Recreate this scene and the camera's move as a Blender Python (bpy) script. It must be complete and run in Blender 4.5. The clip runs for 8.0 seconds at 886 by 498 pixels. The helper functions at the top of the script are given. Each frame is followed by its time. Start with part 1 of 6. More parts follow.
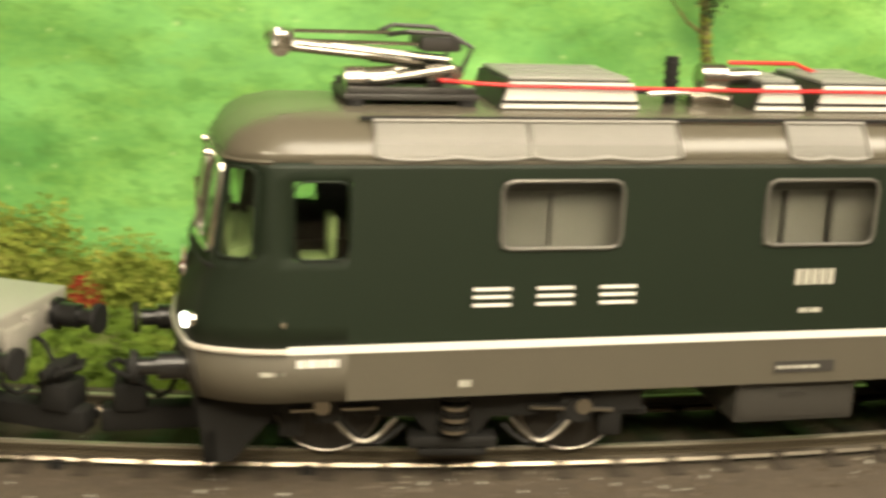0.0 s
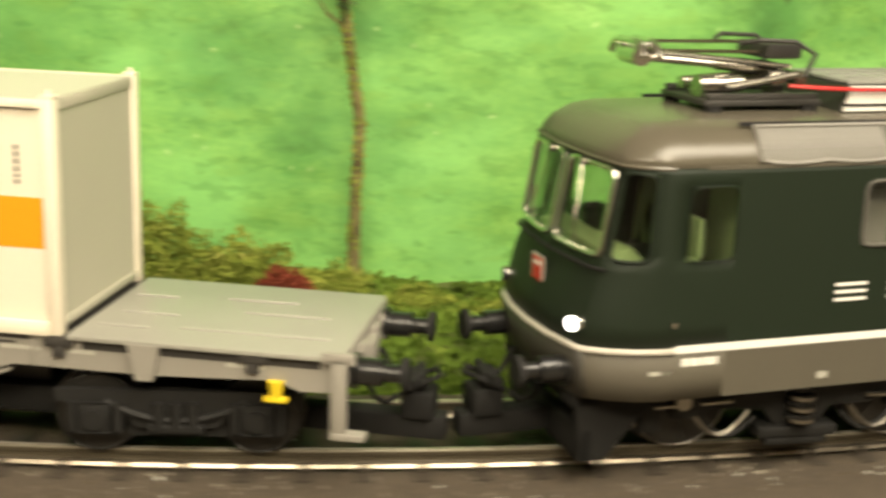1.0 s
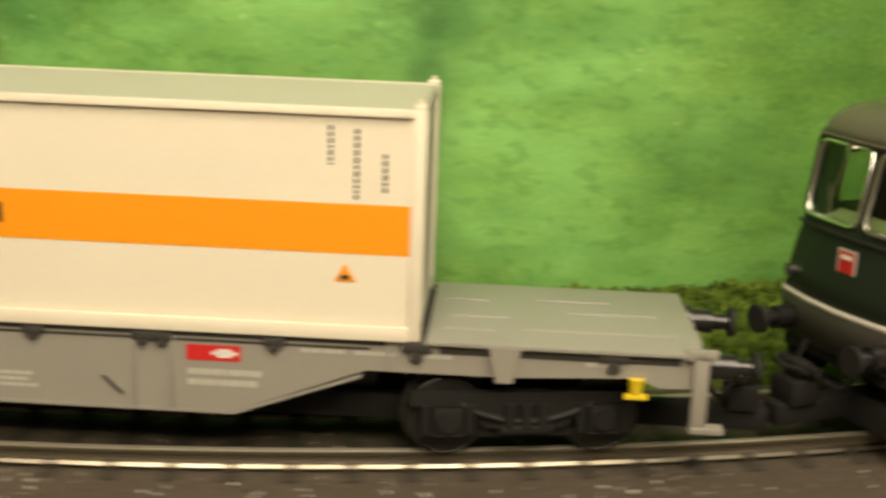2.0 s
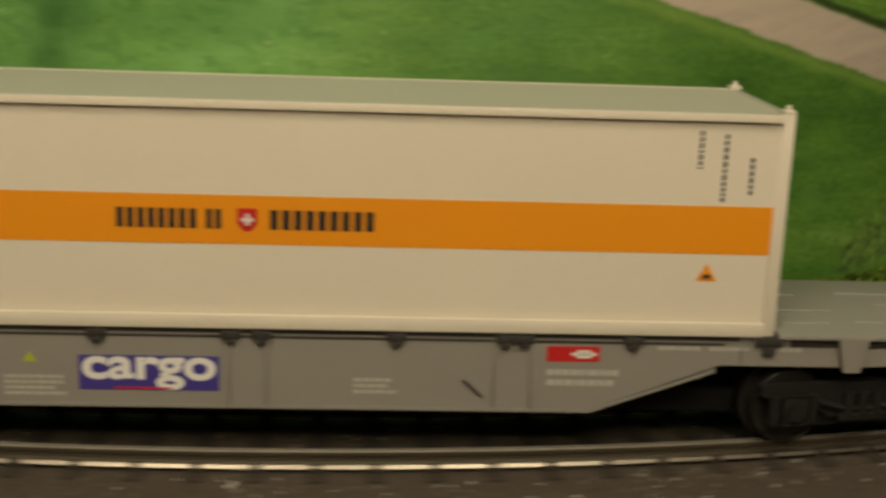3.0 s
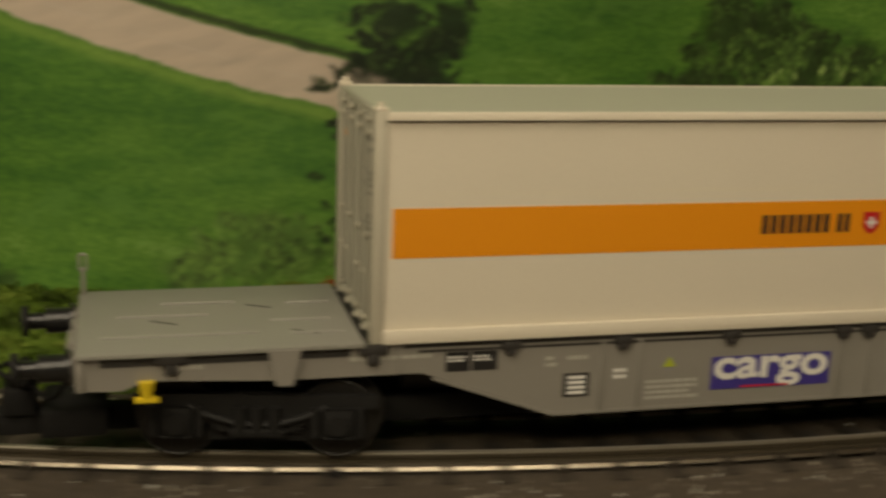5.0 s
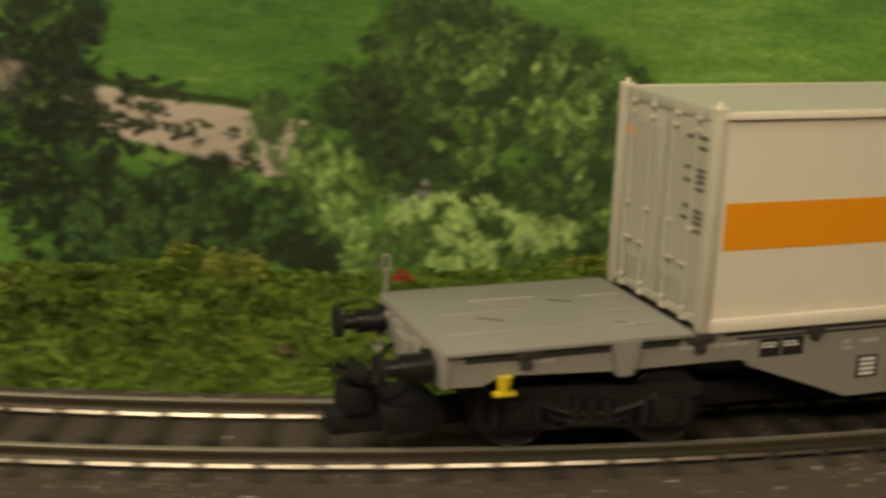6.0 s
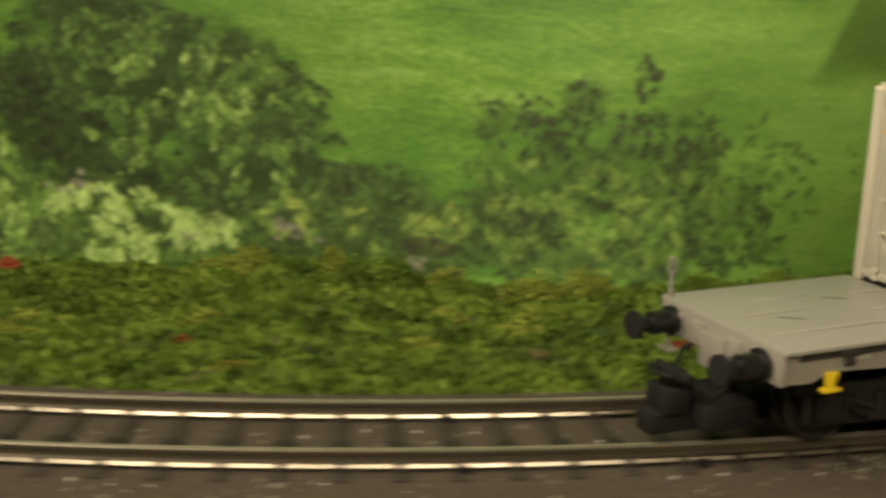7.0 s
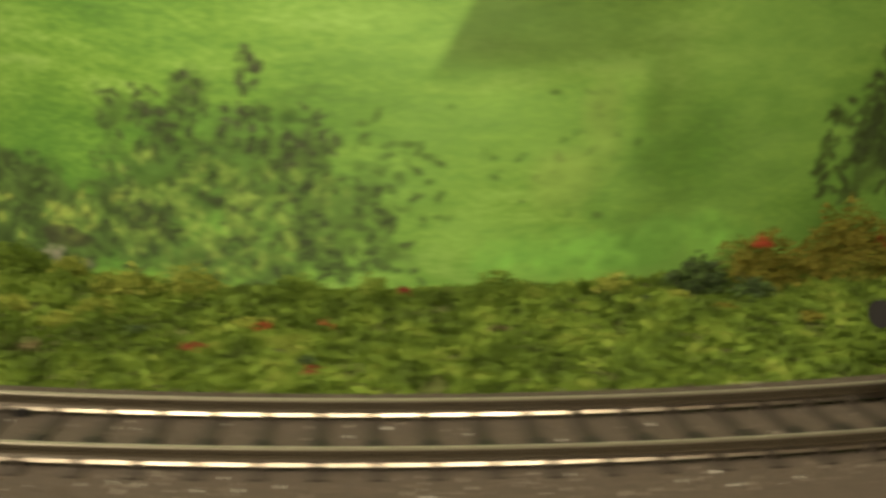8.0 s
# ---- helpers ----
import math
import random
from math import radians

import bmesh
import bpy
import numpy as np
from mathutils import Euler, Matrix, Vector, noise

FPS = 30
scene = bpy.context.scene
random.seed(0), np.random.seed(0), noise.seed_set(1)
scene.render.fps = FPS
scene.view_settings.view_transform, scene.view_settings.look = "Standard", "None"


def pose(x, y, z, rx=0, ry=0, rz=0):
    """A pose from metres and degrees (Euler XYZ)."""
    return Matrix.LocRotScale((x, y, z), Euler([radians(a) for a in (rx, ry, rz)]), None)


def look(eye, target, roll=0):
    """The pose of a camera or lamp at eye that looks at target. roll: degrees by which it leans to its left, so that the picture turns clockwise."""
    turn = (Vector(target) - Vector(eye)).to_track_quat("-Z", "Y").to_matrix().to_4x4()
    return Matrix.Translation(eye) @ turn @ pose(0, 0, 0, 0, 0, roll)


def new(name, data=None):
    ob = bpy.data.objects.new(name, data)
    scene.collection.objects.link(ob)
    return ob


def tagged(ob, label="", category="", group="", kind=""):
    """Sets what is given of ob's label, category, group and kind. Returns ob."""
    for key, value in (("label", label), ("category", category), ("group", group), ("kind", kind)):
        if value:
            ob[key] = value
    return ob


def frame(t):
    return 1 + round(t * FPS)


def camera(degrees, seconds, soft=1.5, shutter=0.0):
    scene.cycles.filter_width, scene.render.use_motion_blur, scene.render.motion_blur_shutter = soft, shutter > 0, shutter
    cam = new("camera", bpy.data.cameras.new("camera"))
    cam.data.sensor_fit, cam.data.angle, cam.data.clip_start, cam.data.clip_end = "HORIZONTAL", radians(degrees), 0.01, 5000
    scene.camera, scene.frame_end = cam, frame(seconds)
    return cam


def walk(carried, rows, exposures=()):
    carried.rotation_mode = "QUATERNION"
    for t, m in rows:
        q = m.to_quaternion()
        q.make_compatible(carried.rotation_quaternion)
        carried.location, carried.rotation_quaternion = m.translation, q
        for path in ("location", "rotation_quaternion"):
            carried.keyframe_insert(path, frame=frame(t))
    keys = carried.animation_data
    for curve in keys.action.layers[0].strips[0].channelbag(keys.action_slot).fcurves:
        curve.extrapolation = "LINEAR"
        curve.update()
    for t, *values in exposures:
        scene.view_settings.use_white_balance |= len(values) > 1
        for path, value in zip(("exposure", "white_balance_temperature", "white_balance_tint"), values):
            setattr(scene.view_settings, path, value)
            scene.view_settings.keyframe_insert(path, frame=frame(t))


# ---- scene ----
# A model railway filmed from a small wagon on an outer curve. Lengths below are in millimetres, MM makes metres of them.
MM = 0.001
R_TRACK = 437.6          # radius of the track's centre line
R_CAM = 604.4            # radius on which the camera rides
CAM_H = 68.5             # lens above the rail heads


def ring(deg, r, z=0.0):
    """A point at an angle round the layout's centre, 0 at the start of the ride."""
    a = radians(deg)
    return Vector((r * math.sin(a) * MM, -r * math.cos(a) * MM, z * MM))


# seconds, degrees round the curve, small nods and leans of the carrying wagon
RIDE = [(0.0, 0.0, .01, -.33), (0.5, 6.02, .03, -.12), (1.0, 12.55, .05, .06), (1.5, 18.57, .03, 0), (2.2, 27.5, .08, -.05),
        (3.0, 37.65, .09, -.02), (3.5, 43.67, .10, -.22), (4.0, 50.20, .08, -.11), (4.5, 56.22, .08, -.07), (5.0, 62.75, .19, -.06),
        (5.7, 71.42, .1, 0), (6.5, 81.32, .02, -.10), (7.0, 87.85, .06, -.16), (7.5, 93.87, .03, -.08), (8.0, 100.40, 0, 0)]
# degrees round the curve of the container wagon's middle at the same times; the locomotive runs 27.42 degrees ahead
TRAIN = [-19.47, -10.61, -0.88, 7.97, 21.13, 36.17, 44.87, 54.38, 62.98, 72.37, 85.02, 99.48, 108.71, 117.4, 126.45]
LOCO_AHEAD = 27.42


def ride_pose(phi, nod, lean):
    m = Matrix.Translation(ring(phi, R_CAM, CAM_H))
    return m @ pose(0, 0, 0, 0, 0, phi - 4.98) @ pose(0, 0, 0, 90 - 14.48 + nod) @ pose(0, 0, 0, 0, 0, 2.05 - lean)


cam = camera(38.36, 8.0, soft=2.8, shutter=0.6)
walk(cam, [(t, ride_pose(p, n, l)) for t, p, n, l in RIDE],
     exposures=[(0.0, 0.80, 6270, 10), (0.5, 0.81, 6290, 10), (1.0, 0.62, 6280, 10), (1.7, 0.21, 6430, 10), (2.8, -0.92, 6500, 10), (3.5, -1.37, 6500, 10), (4.5, -1.27, 6500, 10), (5.0, -1.11, 6500, 10), (6.3, -0.46, 6500, 10), (7.0, -0.06, 6500, 10), (8.0, 0.43, 6500, 10)])

# ---- light: a dim warm room and the lamps that ride with the camera ----
world = bpy.data.worlds.new("room_air")
world.use_nodes = True
world.node_tree.nodes["Background"].inputs[0].default_value = (1.0, 0.86, 0.66, 1)
world.node_tree.nodes["Background"].inputs[1].default_value = 0.05
scene.world = world
# unseen area light, added as fill from the room's ceiling
room_light = bpy.data.lights.new("ceiling_fill", "AREA")
room_light.energy, room_light.color, room_light.shape, room_light.size, room_light.size_y = 34, (1.0, 0.86, 0.64), "RECTANGLE", 1.6, 0.6
ceiling_fill = new("ceiling_fill", room_light)
ceiling_fill.matrix_world = look((0.75, -1.05, 1.35), (0.2, -0.4, 0))
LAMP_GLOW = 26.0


# ---- materials ----
def material(name, colour, rough=0.6, metal=0.0, vary=0.12, scale=400.0, fine=3000.0, bump=0.15, spec=0.5, random_tint=0.0, island=0.0, coat=0.0):
    """A painted or plain surface: two scales of noise in colour, a fine relief; optional tint per object or per loose piece."""
    m = bpy.data.materials.new(name)
    m.use_nodes = True
    nt = m.node_tree
    b = nt.nodes["Principled BSDF"]
    b.inputs["Roughness"].default_value, b.inputs["Metallic"].default_value = rough, metal
    b.inputs["Specular IOR Level"].default_value = spec
    b.inputs["Coat Weight"].default_value = coat
    geo = nt.nodes.new("ShaderNodeTexCoord")
    n1, n2 = nt.nodes.new("ShaderNodeTexNoise"), nt.nodes.new("ShaderNodeTexNoise")
    n1.inputs["Scale"].default_value, n2.inputs["Scale"].default_value = scale, fine
    n1.inputs["Detail"].default_value = 4
    for n in (n1, n2):
        nt.links.new(geo.outputs["Object"], n.inputs["Vector"])
    add = nt.nodes.new("ShaderNodeMath")
    add.operation = "ADD"
    nt.links.new(n1.outputs[0], add.inputs[0])
    nt.links.new(n2.outputs[0], add.inputs[1])
    last = add.outputs[0]
    for use, node, out in ((random_tint, "ShaderNodeObjectInfo", "Random"), (island, "ShaderNodeNewGeometry", "Random Per Island")):
        if use:
            src = nt.nodes.new(node)
            mul = nt.nodes.new("ShaderNodeMath")
            mul.operation = "MULTIPLY_ADD"
            mul.inputs[1].default_value = use / max(vary, 1e-3)
            nt.links.new(src.outputs[out], mul.inputs[0])
            nt.links.new(last, mul.inputs[2])
            last = mul.outputs[0]
            last_off = use / max(vary, 1e-3) * 0.5
            sub = nt.nodes.new("ShaderNodeMath")
            sub.operation = "SUBTRACT"
            sub.inputs[1].default_value = last_off
            nt.links.new(last, sub.inputs[0])
            last = sub.outputs[0]
    fac = nt.nodes.new("ShaderNodeMath")
    fac.operation = "MULTIPLY_ADD"
    fac.inputs[1].default_value, fac.inputs[2].default_value = vary, 1 - vary
    nt.links.new(last, fac.inputs[0])
    mix = nt.nodes.new("ShaderNodeVectorMath")
    mix.operation = "SCALE"
    mix.inputs[0].default_value = colour
    nt.links.new(fac.outputs[0], mix.inputs["Scale"])
    nt.links.new(mix.outputs[0], b.inputs["Base Color"])
    if bump:
        bp = nt.nodes.new("ShaderNodeBump")
        bp.inputs["Strength"].default_value, bp.inputs["Distance"].default_value = bump, 0.0003
        nt.links.new(n2.outputs[0], bp.inputs["Height"])
        nt.links.new(bp.outputs[0], b.inputs["Normal"])
    return m


def ramp_material(name, colours, rough=0.85, use="Random Per Island", scale=60.0, dapple=0.55, broad=0.0):
    """Foliage and stones: each loose piece takes a colour of its own from a ramp."""
    m = bpy.data.materials.new(name)
    m.use_nodes = True
    nt = m.node_tree
    b = nt.nodes["Principled BSDF"]
    b.inputs["Roughness"].default_value = rough
    b.inputs["Specular IOR Level"].default_value = 0.2
    src = nt.nodes.new("ShaderNodeNewGeometry")
    co = nt.nodes.new("ShaderNodeTexCoord")
    no = nt.nodes.new("ShaderNodeTexNoise")
    no.inputs["Scale"].default_value = scale
    nt.links.new(co.outputs["Object"], no.inputs["Vector"])
    av = nt.nodes.new("ShaderNodeMath")
    av.operation = "MULTIPLY_ADD"
    av.inputs[1].default_value = dapple
    nt.links.new(src.outputs[use], av.inputs[0])
    half = nt.nodes.new("ShaderNodeMath")
    half.operation = "MULTIPLY_ADD"
    half.inputs[1].default_value, half.inputs[2].default_value = (broad, 0.47 - dapple / 2 - broad / 2) if broad else (1.3 if dapple < 0.7 else 0.9, -0.42)
    nt.links.new(no.outputs[0], half.inputs[0])
    nt.links.new(half.outputs[0], av.inputs[2])
    r = nt.nodes.new("ShaderNodeValToRGB")
    els = r.color_ramp.elements
    while len(els) < len(colours):
        els.new(0.5)
    for i, (e, c) in enumerate(zip(els, colours)):
        e.position, e.color = i / (len(colours) - 1), (*c, 1)
    nt.links.new(av.outputs[0], r.inputs[0])
    nt.links.new(r.outputs[0], b.inputs["Base Color"])
    return m


def glass_material():
    m = bpy.data.materials.new("window_glass")
    m.use_nodes = True
    b = m.node_tree.nodes["Principled BSDF"]
    b.inputs["Base Color"].default_value = (0.74, 0.78, 0.72, 1)
    b.inputs["Transmission Weight"].default_value, b.inputs["Roughness"].default_value, b.inputs["IOR"].default_value = 1.0, 0.03, 1.3
    return m


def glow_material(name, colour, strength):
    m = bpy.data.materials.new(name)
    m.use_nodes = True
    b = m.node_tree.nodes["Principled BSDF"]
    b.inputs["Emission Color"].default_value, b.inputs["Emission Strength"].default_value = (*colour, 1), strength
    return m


def meadow_material():
    """Printed meadow: streaked greens with soft lighter and darker fields."""
    m = bpy.data.materials.new("printed_meadow")
    m.use_nodes = True
    nt = m.node_tree
    b = nt.nodes["Principled BSDF"]
    b.inputs["Roughness"].default_value, b.inputs["Specular IOR Level"].default_value = 0.55, 0.35
    uv = nt.nodes.new("ShaderNodeTexCoord")

    def noise_at(sx, sy, detail, turn=0.0):
        mp = nt.nodes.new("ShaderNodeMapping")
        mp.inputs["Scale"].default_value = (sx, sy, 1)
        mp.inputs["Rotation"].default_value = (0, 0, turn)
        nt.links.new(uv.outputs["UV"], mp.inputs["Vector"])
        n = nt.nodes.new("ShaderNodeTexNoise")
        n.inputs["Scale"].default_value, n.inputs["Detail"].default_value = 1.0, detail
        nt.links.new(mp.outputs[0], n.inputs["Vector"])
        return n.outputs[0]
    big, mid, fine = noise_at(0.02, 0.045, 4, 0.35), noise_at(0.06, 0.22, 5, 0.2), noise_at(0.5, 0.9, 4)
    add = nt.nodes.new("ShaderNodeMath")
    add.operation = "MULTIPLY_ADD"
    add.inputs[1].default_value = 0.7
    nt.links.new(mid, add.inputs[0])
    nt.links.new(big, add.inputs[2])
    add2 = nt.nodes.new("ShaderNodeMath")
    add2.operation = "MULTIPLY_ADD"
    add2.inputs[1].default_value = 0.62
    nt.links.new(fine, add2.inputs[0])
    nt.links.new(add.outputs[0], add2.inputs[2])
    r = nt.nodes.new("ShaderNodeValToRGB")
    els = r.color_ramp.elements
    els.new(0.5), els.new(0.7)
    for e, (p, c) in zip(els, ((0.55, (0.052, 0.145, 0.025)), (0.72, (0.11, 0.265, 0.036)), (0.86, (0.195, 0.385, 0.055)), (0.97, (0.30, 0.51, 0.11)))):
        e.position, e.color = p, (*c, 1)
    sc = nt.nodes.new("ShaderNodeMath")
    sc.operation = "MULTIPLY"
    sc.inputs[1].default_value = 0.67
    nt.links.new(add2.outputs[0], sc.inputs[0])
    nt.links.new(sc.outputs[0], r.inputs[0])
    # the colour is set paler towards both ends of the sheet
    sep = nt.nodes.new("ShaderNodeSeparateXYZ")
    nt.links.new(uv.outputs["UV"], sep.inputs[0])
    sunny = nt.nodes.new("ShaderNodeValToRGB")
    se = sunny.color_ramp.elements
    se.new(0.5), se.new(0.6)
    for e, (p, c) in zip(se, ((0.40, 1.0), (0.47, 0.0), (0.66, 0.08), (0.735, 0.85))):
        e.position, e.color = p, (c, c, c, 1)
    span = nt.nodes.new("ShaderNodeMapRange")
    span.inputs["From Min"].default_value, span.inputs["From Max"].default_value = -300, 990
    nt.links.new(sep.outputs[0], span.inputs[0])
    nt.links.new(span.outputs[0], sunny.inputs[0])
    pale = nt.nodes.new("ShaderNodeMix")
    pale.data_type = "RGBA"
    ends = nt.nodes.new("ShaderNodeMix")
    ends.data_type = "RGBA"
    ends.inputs["A"].default_value, ends.inputs["B"].default_value = (0.27, 0.735, 0.25, 1), (0.44, 0.70, 0.13, 1)
    nt.links.new(span.outputs[0], ends.inputs["Factor"])
    nt.links.new(ends.outputs["Result"], pale.inputs["B"])
    half = nt.nodes.new("ShaderNodeMath")
    half.operation = "MULTIPLY"
    nt.links.new(sunny.outputs[0], half.inputs[0])
    blotch = nt.nodes.new("ShaderNodeMapRange")
    for k, v in zip(("From Min", "From Max", "To Min", "To Max"), (0.34, 0.64, 0.30, 0.70)):
        blotch.inputs[k].default_value = v
    nt.links.new(noise_at(0.03, 0.06, 5, -0.5), blotch.inputs[0])
    nt.links.new(blotch.outputs[0], half.inputs[1])
    nt.links.new(half.outputs[0], pale.inputs["Factor"])
    nt.links.new(r.outputs[0], pale.inputs["A"])
    # fold shade put into the colour: darker from a slanting line, fading; shaded creases
    def ranged(src, a, b_, c, d, smooth=True):
        n = nt.nodes.new("ShaderNodeMapRange")
        n.interpolation_type = "SMOOTHSTEP" if smooth else "LINEAR"
        for k, v in zip(("From Min", "From Max", "To Min", "To Max"), (a, b_, c, d)):
            n.inputs[k].default_value = v
        nt.links.new(src, n.inputs[0])
        return n.outputs[0]

    def maths(op, a, b_):
        n = nt.nodes.new("ShaderNodeMath")
        n.operation = op
        for i, v in enumerate((a, b_)):
            if isinstance(v, (int, float)):
                n.inputs[i].default_value = v
            else:
                nt.links.new(v, n.inputs[i])
        return n.outputs[0]
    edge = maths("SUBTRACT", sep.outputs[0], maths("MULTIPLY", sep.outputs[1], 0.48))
    fold_shade = maths("MULTIPLY", maths("MULTIPLY", ranged(edge, 598.5, 601.5, 0, 1), ranged(edge, 606, 665, 1, 0.15)), ranged(sep.outputs[1], 35, 47, 0, 1))
    crease_shade = maths("MULTIPLY", ranged(sep.outputs[0], 158, 167, 0, 1), ranged(sep.outputs[0], 169, 178, 1, 0))
    crease_shade2 = maths("MULTIPLY", ranged(sep.outputs[0], 655, 664, 0, .7), ranged(sep.outputs[0], 664, 680, 1, 0))
    dark = maths("SUBTRACT", 1.0, maths("MULTIPLY", maths("MAXIMUM", maths("MAXIMUM", fold_shade, maths("MULTIPLY", crease_shade, mid)), maths("MULTIPLY", crease_shade2, 0.7)), maths("MULTIPLY", big, 1.0)))
    ink = nt.nodes.new("ShaderNodeVertexColor")
    ink.layer_name = "ink"
    inked = nt.nodes.new("ShaderNodeMix")
    inked.data_type = "RGBA"
    nt.links.new(ink.outputs["Alpha"], inked.inputs["Factor"])
    nt.links.new(pale.outputs["Result"], inked.inputs["A"])
    nt.links.new(ink.outputs["Color"], inked.inputs["B"])
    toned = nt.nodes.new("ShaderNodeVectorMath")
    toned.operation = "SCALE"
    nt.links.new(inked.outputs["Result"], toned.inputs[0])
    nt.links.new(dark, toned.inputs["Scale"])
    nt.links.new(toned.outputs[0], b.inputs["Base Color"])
    bp = nt.nodes.new("ShaderNodeBump")
    bp.inputs["Strength"].default_value, bp.inputs["Distance"].default_value = 0.25, 0.002
    nt.links.new(noise_at(0.12, 0.09, 2), bp.inputs["Height"])
    nt.links.new(bp.outputs[0], b.inputs["Normal"])
    return m


